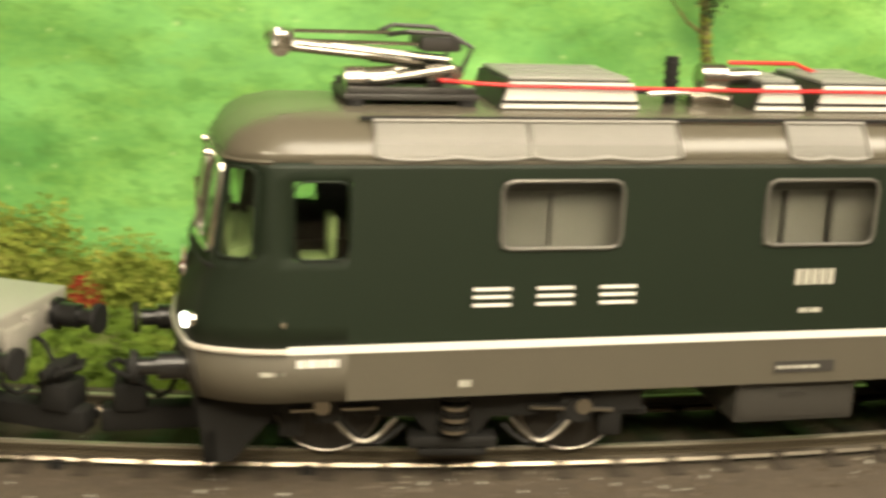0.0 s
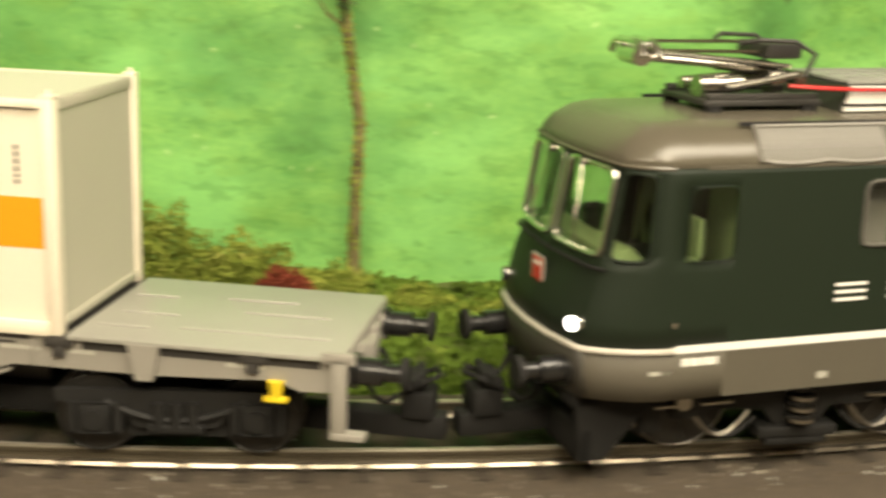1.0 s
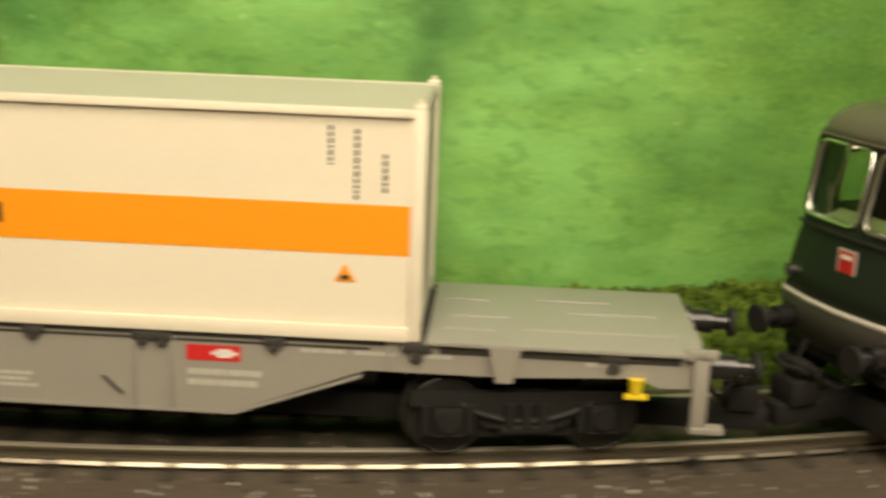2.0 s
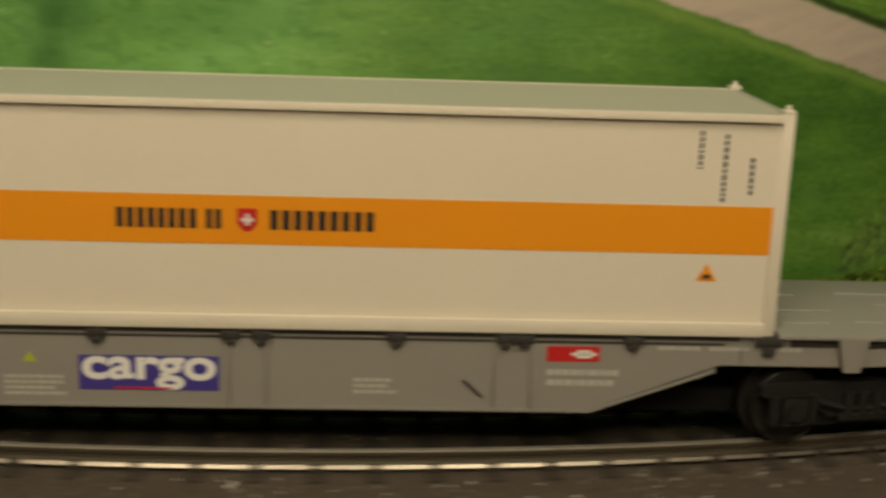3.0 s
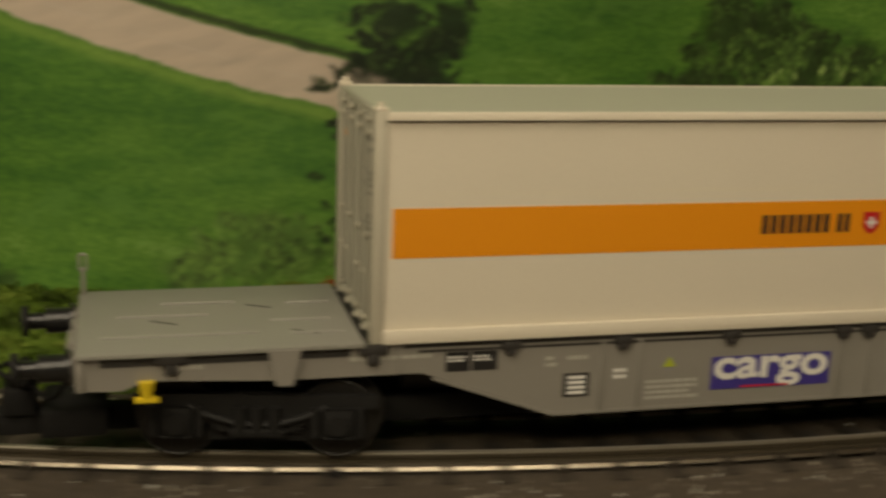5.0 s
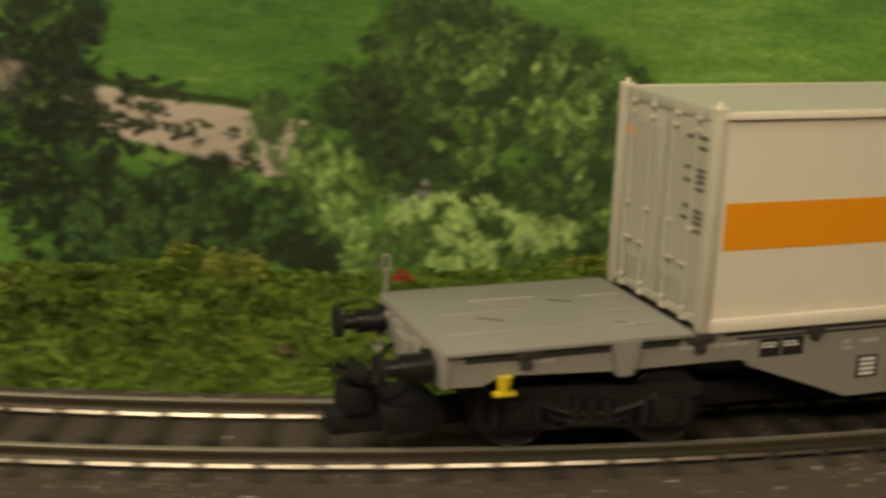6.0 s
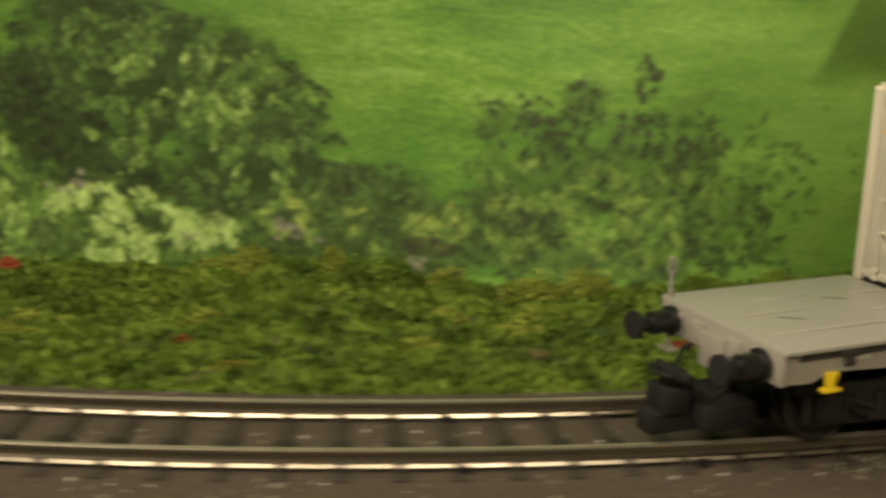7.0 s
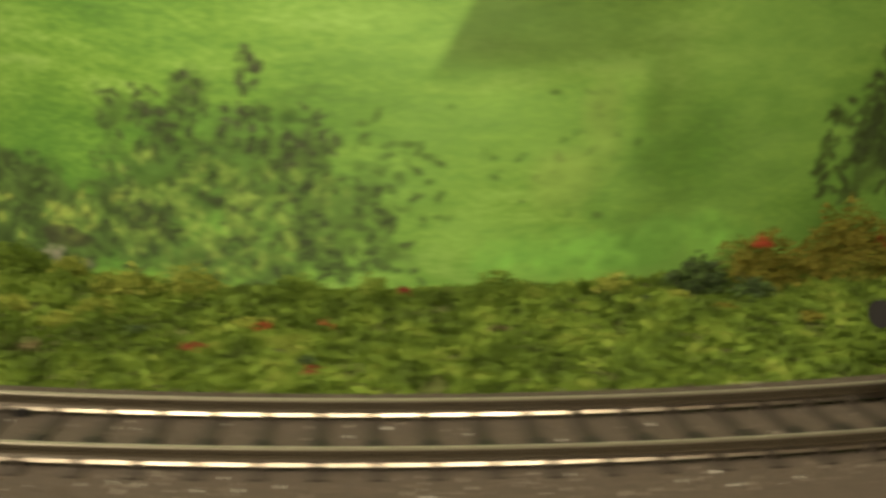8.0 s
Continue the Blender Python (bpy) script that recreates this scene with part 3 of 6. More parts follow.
class Canvas:
    """Ink laid in soft layers on a grid of degrees and heights."""

    def __init__(self, degs, zs):
        self.u, self.v = degs * 6.0, zs
        self.du, self.dv = self.u[1] - self.u[0], zs[1] - zs[0]
        self.col = np.zeros((len(degs), len(zs), 3))
        self.cov = np.zeros((len(degs), len(zs)))
        self.rng = random.Random(5)

    def lay(self, part_of, mask, colour):
        c, a = self.col[part_of], self.cov[part_of]
        both = mask + a * (1 - mask)
        safe = np.maximum(both, 1e-6)[..., None]
        c[:] = (np.asarray(colour) * mask[..., None] + c * (a * (1 - mask))[..., None]) / safe
        a[:] = both

    def window(self, d, z, ru, rv):
        i0, i1 = int((d * 6 - ru - self.u[0]) / self.du), int((d * 6 + ru - self.u[0]) / self.du) + 2
        j0, j1 = int((z - rv - self.v[0]) / self.dv), int((z + rv - self.v[0]) / self.dv) + 2
        i0, j0 = max(i0, 0), max(j0, 0)
        return (slice(i0, max(i0, min(i1, len(self.u)))), slice(j0, max(j0, min(j1, len(self.v)))))

    def dab(self, d, z, a, b, turn, colour, strength):
        """One soft leaf or touch, a by b millimetres."""
        w = self.window(d, z, a * 1.6, a * 1.6)
        x, y = self.u[w[0]][:, None] - d * 6, self.v[w[1]][None, :] - z
        c, s = math.cos(turn), math.sin(turn)
        q = ((x * c + y * s) / a) ** 2 + ((y * c - x * s) / b) ** 2
        self.lay(w, strength * np.exp(-q ** 1.4), colour)

    def mass(self, blobs, colour, strength, seed, ragged=0.55, spot=7.0, hard=4.0, tone=0.35):
        """A shaded mass of ellipses (degrees, height, half width in degrees, half height) with a ragged rim."""
        d0, d1 = min(b[0] - b[2] * 1.7 for b in blobs), max(b[0] + b[2] * 1.7 for b in blobs)
        z0, z1 = min(b[1] - b[3] * 1.7 for b in blobs), max(b[1] + b[3] * 1.7 for b in blobs)
        w = self.window((d0 + d1) / 2, (z0 + z1) / 2, (d1 - d0) * 3, (z1 - z0) / 2)
        u, v = self.u[w[0]][:, None], self.v[w[1]][None, :]
        f = np.full((u.shape[0], v.shape[1]), -9.0)
        for d, z, wd, hz in blobs:
            f = np.maximum(f, 1 - np.sqrt(((u - d * 6) / (wd * 6)) ** 2 + ((v - z) / hz) ** 2))
        f = f + ragged * (cloud(u, v, spot, spot, seed) - 0.5) * 2
        light = 1 + tone * 2 * (cloud(u, v, spot * .6, spot * .5, seed + 50) - 0.5) * 2
        self.lay(w, strength * np.clip(f * hard, 0, 1), np.asarray(colour) * np.clip(light, .3, 2)[..., None])

    def sprays(self, blobs, count, colours, size, strength=0.8, seed=1, droop=0.9, leaves=(4, 9), gap=-0.15):
        """Sprays of leaves hanging over ellipses: the later leaves of each spray take the later colours."""
        rng = random.Random(seed)
        weights = [b[2] * b[3] for b in blobs]
        for _ in range(count):
            d, z, wd, hz = rng.choices(blobs, weights)[0]
            a, q = rng.uniform(0, 6.283), rng.random() ** .5
            d, z = d + wd * q * math.cos(a), z + hz * q * math.sin(a)
            if noise.noise(Vector((d * .9, z * .15, seed))) < gap:
                continue
            n = rng.randint(*leaves)
            turn = -droop + rng.gauss(0, .45)
            side = rng.choice((-1, 1))
            for k in range(n):
                t = k / max(1, n - 1)
                s = size * rng.uniform(.55, 1.2)
                dd = d + side * (math.cos(turn) * t * size * n * .36 + rng.gauss(0, size * .45)) / 6
                zz = z + math.sin(turn) * t * size * n * .36 + rng.gauss(0, size * .45)
                c = np.array(colours[min(len(colours) - 1, int(rng.betavariate(1.4, 1.4) * len(colours)))]) * rng.uniform(.75, 1.3)
                self.dab(dd, zz, s, s * rng.uniform(.45, .75), side * turn + rng.gauss(0, .5), c, min(1.0, strength * rng.uniform(.7, 1.25)))


def paint_print(degs, zs):
    """The ink's colour and cover for every point of the sheet's face."""
    can = Canvas(degs, zs)
    whole = (slice(None), slice(None))
    u, v = can.u[:, None], can.v[None, :]
    # brushed, mottled grass
    d_all = u / 6.0
    calm = 1 - .6 * np.clip((d_all - 84) / 8, 0, 1)
    streak, blot = cloud(u + v * .8, v - u * .12, 9, 3.2, 1), cloud(u, v, 34, 22, 2)
    can.lay(whole, np.clip((blot - .50) * 3.0, 0, .36) * np.clip(.4 + 1.4 * (streak - .3), 0, 1), (0.075, 0.22, 0.035))
    can.lay(whole, calm * np.clip((streak - .60) * 2.6, 0, .33), (0.24, 0.46, 0.09))
    can.lay(whole, calm * np.clip((cloud(u + v * .5, v, 4.5, 2.0, 3) - .58) * 2.6, 0, .30), (0.07, 0.19, 0.03))
    # darker patches, some painting the shade of tree and folds, and small pale specks of the paler end
    for d, z, wd, hz, k in ((-11, 19, 2.2, 9, .5), (1.5, 42, 4.0, 7, .30), (8.5, 40, 3.0, 12, .45), (11.4, 24, 1.5, 16, .40), (14.2, 46, 2.2, 7, .45), (14.6, 18, 1.2, 13, .30), (27.8, 30, .9, 26, .5), (26.8, 12, 1.6, 5, .40), (28.6, 50, 1.6, 9, .5), (33, 47, 3, 6, .3)):
        can.mass([(d, z, wd, hz)], (0.055, 0.21, 0.045), k, int(d * 7 + 200), .45, 6, 1.6, .25)
    rng = random.Random(31)
    for _ in range(46):
        can.dab(rng.uniform(-12, 40), rng.uniform(10, 56), rng.uniform(.4, .9), rng.uniform(.3, .5), rng.uniform(-.5, .5), (0.62, 0.80, 0.36), rng.uniform(.25, .6))
    can.dab(28.9, 56, 2.2, .9, 1.4, (0.05, 0.045, 0.02), .9)
    can.lay(whole, .34 * np.clip((d_all - 33) / 8, 0, 1) * np.clip((92 - d_all) / 6, 0, 1) * (.5 + cloud(u, v, 20, 12, 7)), (0.048, 0.135, 0.016))
    # the slanting road with its lines, a sunlit edge below and a dark verge above
    low = ((44, 62), (46, 58.5), (48.5, 54), (53.1, 46), (58, 37.5), (62.6, 31.2), (65.5, 26), (68.2, 21.5), (70.7, 17.3), (73, 14))
    high = ((47.5, 66), (49.5, 63), (54.4, 54.8), (57.3, 50), (60.2, 45.6), (63.0, 41.6), (66, 35.2), (68.7, 31.4), (71.6, 29.5), (74, 27))
    d = can.u / 6.0
    zl, zh = np.interp(d, *zip(*low))[:, None], np.interp(d, *zip(*high))[:, None]
    on = ((d > 44) & (d < 74))[:, None] * 1.0
    wob = (cloud(u, v, 5, 3, 8) - .5) * 1.6
    def band(a, b, soft=.7):
        return np.clip((v - a + wob) / soft, 0, 1) * np.clip((b - v - wob * .5) / soft, 0, 1) * on
    can.lay(whole, band(zl - 3.5, zl + .6, 2.4) * .65, (0.30, 0.46, 0.085))
    can.lay(whole, band(zl, zh), np.array((0.62, 0.52, 0.41)) * (.86 + .3 * cloud(u + v, v - u * .3, 12, 2, 9))[..., None])
    can.lay(whole, band(zh - .5, zh + 2.2, 1.0) * .9, (0.034, 0.050, 0.018))
    for a0, b0 in ((48.9, 51.2), (52.1, 55.1), (56.2, 59.3), (60.2, 61.8)):
        mid = zl + (zh - zl) * .46
        can.lay(whole, np.clip((v - mid + .35) / .3, 0, 1) * np.clip((mid + .35 - v) / .3, 0, 1) * ((d > a0) & (d < b0))[:, None] * .55, (0.66, 0.57, 0.47))
    # fir and the light bush beside it
    fir = [(65.2, 37, 1.9, 15), (64.5, 49, 1.5, 9), (66.7, 49, 1.0, 7), (65.2, 18.5, 2.3, 13), (65.6, 4, 1.8, 10), (64.9, 27, 2.2, 9)]
    can.mass([(60.3, 1, 2.6, 8), (58.2, -3, 1.4, 5)], LEAF, .75, 21, .6, 5)
    can.sprays([(60.3, 2, 2.6, 8), (58.4, -2, 1.4, 5)], 150, (SHADE, LEAF, BRIGHT, BRIGHT), .9, .7, 22)
    can.mass([(45.2, -2, 1.8, 6), (50, -6, 2, 4)], SHADE, .7, 23, .6, 5)
    can.mass(fir, FIR, .93, 24, .72, 5, 1.9, .4)
    can.sprays(fir + [(62.5, 37, .9, 2.6), (62.6, 20, 1.0, 3), (62.4, 8, 1.1, 3), (63.4, 14, 1.2, 6), (66.9, 24, 1.2, 8), (68.0, 34, 1.4, 3.5), (68.4, 25, 1.2, 5)], 460, (FIR, FIR, DEEP, SHADE), 1.0, .85, 25, .35)
    can.sprays([(68.8, 31.5, 1.4, 2.4), (70.4, 24, 1.2, 3), (71.6, 20, .8, 4)], 34, (DEEP, SHADE), .8, .8, 26, .3)
    can.sprays([(65.0, 20, 1.6, 12), (64.2, 35, 1.6, 8)], 40, (SHADE, LEAF), .7, .55, 27, .5)
    # shaded bush in the hollow, then the tall dark bush
    can.mass([(69.4, 6, 3.8, 13), (67.3, 3, 2.2, 11), (72.5, 4, 2.6, 11), (74.5, -2, 3, 7)], DEEP, .95, 31, .5, 6)
    can.sprays([(69.4, 6, 3.6, 12), (72.2, 6, 2.4, 10), (67.5, 4, 2, 10)], 300, (DEEP, SHADE, SHADE, LEAF, (0.06, 0.17, 0.05)), .95, .75, 32)
    big = [(78.8, 46, 2.9, 11), (75.9, 31.5, 2.6, 8), (77.3, 22, 3.2, 11), (81.3, 34.5, 4.6, 14), (84.6, 29, 3.0, 13), (86.3, 24, 1.6, 7), (85, 14, 3.8, 9), (79.7, 13, 4, 8), (82, 4, 5, 8)]
    can.mass(big, (0.030, 0.050, 0.017), .86, 33, .60, 6.0, 2.4, .55)
    can.sprays(big, 620, (DEEP, SHADE, (0.055, 0.105, 0.026)), .95, .75, 34, .6)
    can.sprays(big, 330, (SHADE, LEAF), .8, .6, 39, .8)
    can.sprays([(77.3, 24, 2.2, 7), (79.6, 14, 3, 4), (76, 31, 1.6, 5)], 120, (DEEP, DEEP, SHADE), 1.0, .7, 38, .6)
    can.sprays([(82, 35, 3.6, 12), (84.6, 28, 2.6, 11), (80, 42, 2.4, 7), (85, 15, 3.2, 8)], 300, (SHADE, LEAF, LEAF, BRIGHT), .85, .75, 35)
    can.sprays([(82.6, 33, 3.0, 10), (84.4, 24, 2.2, 9), (78.6, 24, .8, 3), (81, 19, 2.4, 5), (86, 10, 1.6, 6)], 95, (LEAF, BRIGHT, BRIGHT, PALE), .85, .75, 36, 1.1, gap=-.05)
    # the sunlit sprays that hang before it
    hang = [(72.7, 27, .9, 7), (74.0, 17.5, 1.3, 9), (75.4, 8, 1.3, 9), (76.1, -2, .9, 7)]
    can.mass(hang, (0.060, 0.110, 0.028), .95, 41, .5, 5)
    can.sprays(hang, 120, (SHADE, LEAF, LEAF, BRIGHT), .9, .75, 42, 1.1)
    can.sprays([(75.2, 12, .9, 10), (76.2, -1, .9, 7), (74.3, 19, .9, 6)], 80, (LEAF, BRIGHT, PALE), 1.0, .9, 43, 1.2, (4, 7), gap=-.4)
    sunny = [(79.4, 6, 2.6, 7), (81.4, 2, 2.6, 7), (78, -1, 1.8, 6), (80, -5, 2, 5)]
    can.mass(sunny, SHADE, .75, 44, .5, 5)
    can.sprays(sunny, 130, (SHADE, LEAF, BRIGHT), 1.0, .8, 45, 1.0)
    can.sprays([(79.2, 6, 2.3, 5), (81.2, 2, 2.2, 5), (79.8, -5, 1.6, 3), (83, 2, 1.6, 4)], 160, (BRIGHT, PALE, PALE, (0.46, 0.63, 0.21)), 1.05, .95, 46, 1.0, (3, 6), gap=-.3)
    # the lower bushes beyond
    can.mass([(87, 4, 3.4, 8), (89.2, 11, 1.9, 8), (91, 6, 3.2, 9), (93.2, 8, 2.4, 9), (88, -3, 5, 6)], SHADE, .88, 51, .55, 5.5, 3.5, .5)
    can.sprays([(87, 4, 3.2, 7), (91, 6, 3.2, 8), (89.2, 12, 1.8, 7), (93, 8, 2.2, 8)], 330, (DEEP, SHADE, LEAF, LEAF), 1.0, .7, 52)
    can.sprays([(86.5, 7, 2, 5), (90.4, 4, 2, 4), (92.6, 8, 2, 5), (94.6, 3, 2, 3)], 70, (LEAF, BRIGHT, (0.34, 0.44, 0.09)), 1.0, .7, 53)
    thin = [(95.2, 16, 3.2, 13), (98, 18, 2.8, 15), (100, 9, 2.6, 11), (94.0, 30, 1.6, 6), (96, 2, 5, 7), (95.7, 33, .8, 6)]
    can.mass(thin, (0.072, 0.138, 0.034), .66, 54, .9, 4.5, 2.2, .5)
    can.sprays(thin, 620, (OLIVE, OLIVE, SHADE, LEAF), .66, .75, 55, 1.2, (3, 7), gap=-.05)
    can.sprays([(97, 22, 3.6, 10), (99.5, 14, 2.6, 10), (94.5, 10, 2.4, 8), (98, 4, 4, 5)], 240, (OLIVE, OLIVE, DEEP), .62, .7, 66, 1.2, (3, 6), gap=-.02)
    can.sprays([(95, 14, 3, 10), (98, 14, 3, 10), (95.5, 3, 3, 4)], 150, (LEAF, BRIGHT, (0.28, 0.42, 0.09)), .95, .6, 56)
    can.sprays([(94.4, 31, .8, 4), (95.7, 34, .6, 5), (97.7, 41, .45, 6), (97.6, 30, .7, 7), (99.4, 27, 1, 7)], 90, (OLIVE, OLIVE, (0.075, 0.09, 0.05)), .75, .75, 57, 1.3, (3, 6), gap=-.3)
    can.sprays([(100.8, 22, 1.6, 13), (102.3, 16, 1.4, 14), (101.6, 3, 1.8, 6)], 74, (OLIVE, LEAF, (0.10, 0.19, 0.045)), .95, .6, 58, .3, (2, 5), gap=-.6)
    can.sprays([(104, 25, 1.6, 10), (106.5, 14, 2.6, 8), (108, 30, 3, 9)], 22, (LEAF, OLIVE), .9, .38, 59, .2, (2, 4), gap=-.6)
    # next two masses paint the sheet's crumple as a lit streak and its shade
    can.mass([(108.6, 32, .9, 11), (107.6, 20, 1.6, 8)], (0.36, 0.52, 0.13), .42, 60, .5, 6, 1.6)
    can.mass([(110.4, 32, .7, 16), (111.8, 24, 1.6, 10)], (0.10, 0.25, 0.035), .36, 61, .5, 6, 1.6)
    can.mass([(108.5, 4, 4.4, 6), (112.5, 7, 3, 6)], (0.24, 0.58, 0.10), .6, 65, .5, 6, 1.8)
    can.mass([(120.0, 26, 2.2, 14), (122.4, 34, 2.6, 18)], OLIVE, .7, 62, .8, 5, 1.5)
    can.sprays([(119.6, 26, 2.2, 14), (121.6, 34, 2.4, 17), (118.4, 20, 1.2, 8)], 260, (OLIVE, OLIVE, SHADE, LEAF), 1.0, .7, 63, .7)
    # pale stones between the leaves
    for d0, z0, n in ((78.4, 11.5, 7), (77.6, 9, 4), (86.0, 4.2, 8), (86.5, 2.5, 4), (82.4, 1, 4), (90.6, -1.5, 7), (91.6, -4.0, 4)):
        for _ in range(n):
            can.dab(d0 + rng.gauss(0, .3), z0 + rng.gauss(0, .9), rng.uniform(.6, 1.2), rng.uniform(.5, .8), rng.uniform(-.6, .6), np.array(STONE) * rng.uniform(.7, 1.2), .55)
    can.mass([(91.2, 2.0, 1.2, 2.4)], (0.05, 0.05, 0.028), .7, 64, .4, 4)
    return np.concatenate([can.col, can.cov[..., None]], -1).reshape(-1, 4)


def ground_z(deg, r):
    rise = float(np.interp(deg, (-60, 9, 15, 57, 64, 71, 74, 82, 86, 90, 95, 102, 112, 160), (0, 0, -3.2, -3.2, 0, 0, -1.8, -1.5, 2.4, .3, .3, 2.5, 3.5, 3)))
    back = back_r(deg)
    t = min(1.0, max(0.0, (424 - r) / max(1.0, 424 - back - 6)))
    return -8.0 + 3.0 * min(1, (424 - r) / 8 if r < 424 else 0) + rise * t + .9 * noise.noise(Vector((deg * .9, r * .07, 3)))


def build_grass():
    degs, rs = np.arange(-45, 160.1, 1.0), np.linspace(326, 418, 24)
    verts = [tuple(ring(d, r, ground_z(d, r) - .3) / MM) for d in degs for r in rs]
    n = len(rs)
    faces = [(i * n + j, i * n + j + 1, (i + 1) * n + j + 1, (i + 1) * n + j) for i in range(len(degs) - 1) for j in range(n - 1)]
    bank = soup("grass_bank", verts, faces, "soil")
    bank.data.shade_smooth()
    structure(bank, "low mossy bank between track and backdrop", "ground")
    rng = random.Random(9)
    verts, faces = [], []
    for _ in range(42000):
        d = rng.uniform(-22, 126)
        r = 419 - (419 - back_r(d) - 1) * rng.random()
        if noise.noise(Vector((d * 1.3, r * .11, 9))) < -.42:
            continue
        c = ring(d, r, ground_z(d, r)) / MM
        h = rng.uniform(.8, 2.0) * (1 + .6 * noise.noise(Vector((d * .8, r * .08, 5))))
        for _k in range(3):
            a = rng.uniform(0, 6.28)
            side = Vector((math.cos(a), math.sin(a), 0))
            up = Vector((rng.gauss(0, .5), rng.gauss(0, .5), 1)).normalized() * h
            o = c + Vector((rng.gauss(0, .9), rng.gauss(0, .9), rng.uniform(-.3, .3)))
            w = rng.uniform(.4, .9)
            base = len(verts)
            verts += [tuple(o - side * w * .6), tuple(o + side * w * .6), tuple(o + up * .6 + side * w), tuple(o + up), tuple(o + up * .6 - side * w)]
            faces.append((base, base + 1, base + 2, base + 3, base + 4))
    tagged(soup("grass", verts, faces, "moss"), "olive green moss and grass tufts on the bank", "grass", kind="stuff")


def leaf_mound(name, spec, count, mat, seed, size, label, category, group="", uneven=.45):
    """A lichen bush of clumps (degrees, radius, ground, half width, half depth, height), each full of small crumbs."""
    rng = random.Random(seed)
    area = sum(s[3] * s[5] for s in spec)
    bush = thing(name, label, category, group) if len(spec) > 1 else None
    for d0, r0, z0, w, dep, h in spec:
        verts, faces = [], []
        for _ in range(int(count * 4.5 * w * h / area)):
            u = Vector((rng.gauss(0, 1), rng.gauss(0, 1), abs(rng.gauss(0, 1)))).normalized() * (rng.random() ** .3)
            bump = 1 + uneven * noise.noise(Vector((u.x * 3 + d0, u.y * 3, u.z * 3 + seed)))
            c = ring(d0 + u.x * w * bump, r0 + u.y * dep * bump, z0 + u.z * h * bump) / MM
            q = Euler((rng.uniform(0, 6), rng.uniform(0, 6), rng.uniform(0, 6))).to_matrix()
            s = size * rng.uniform(.3, .75)
            base = len(verts)
            for k in range(5):
                a = k * 1.2566
                verts.append(tuple(c + q @ Vector((s * math.cos(a), s * .7 * math.sin(a), .35 * s * math.cos(2 * a)))))
            faces.append(tuple(range(base, base + 5)))
        ob = soup("clump" if bush else name, verts, faces, mat, bush)
    return bush or tagged(ob, label, category, group)


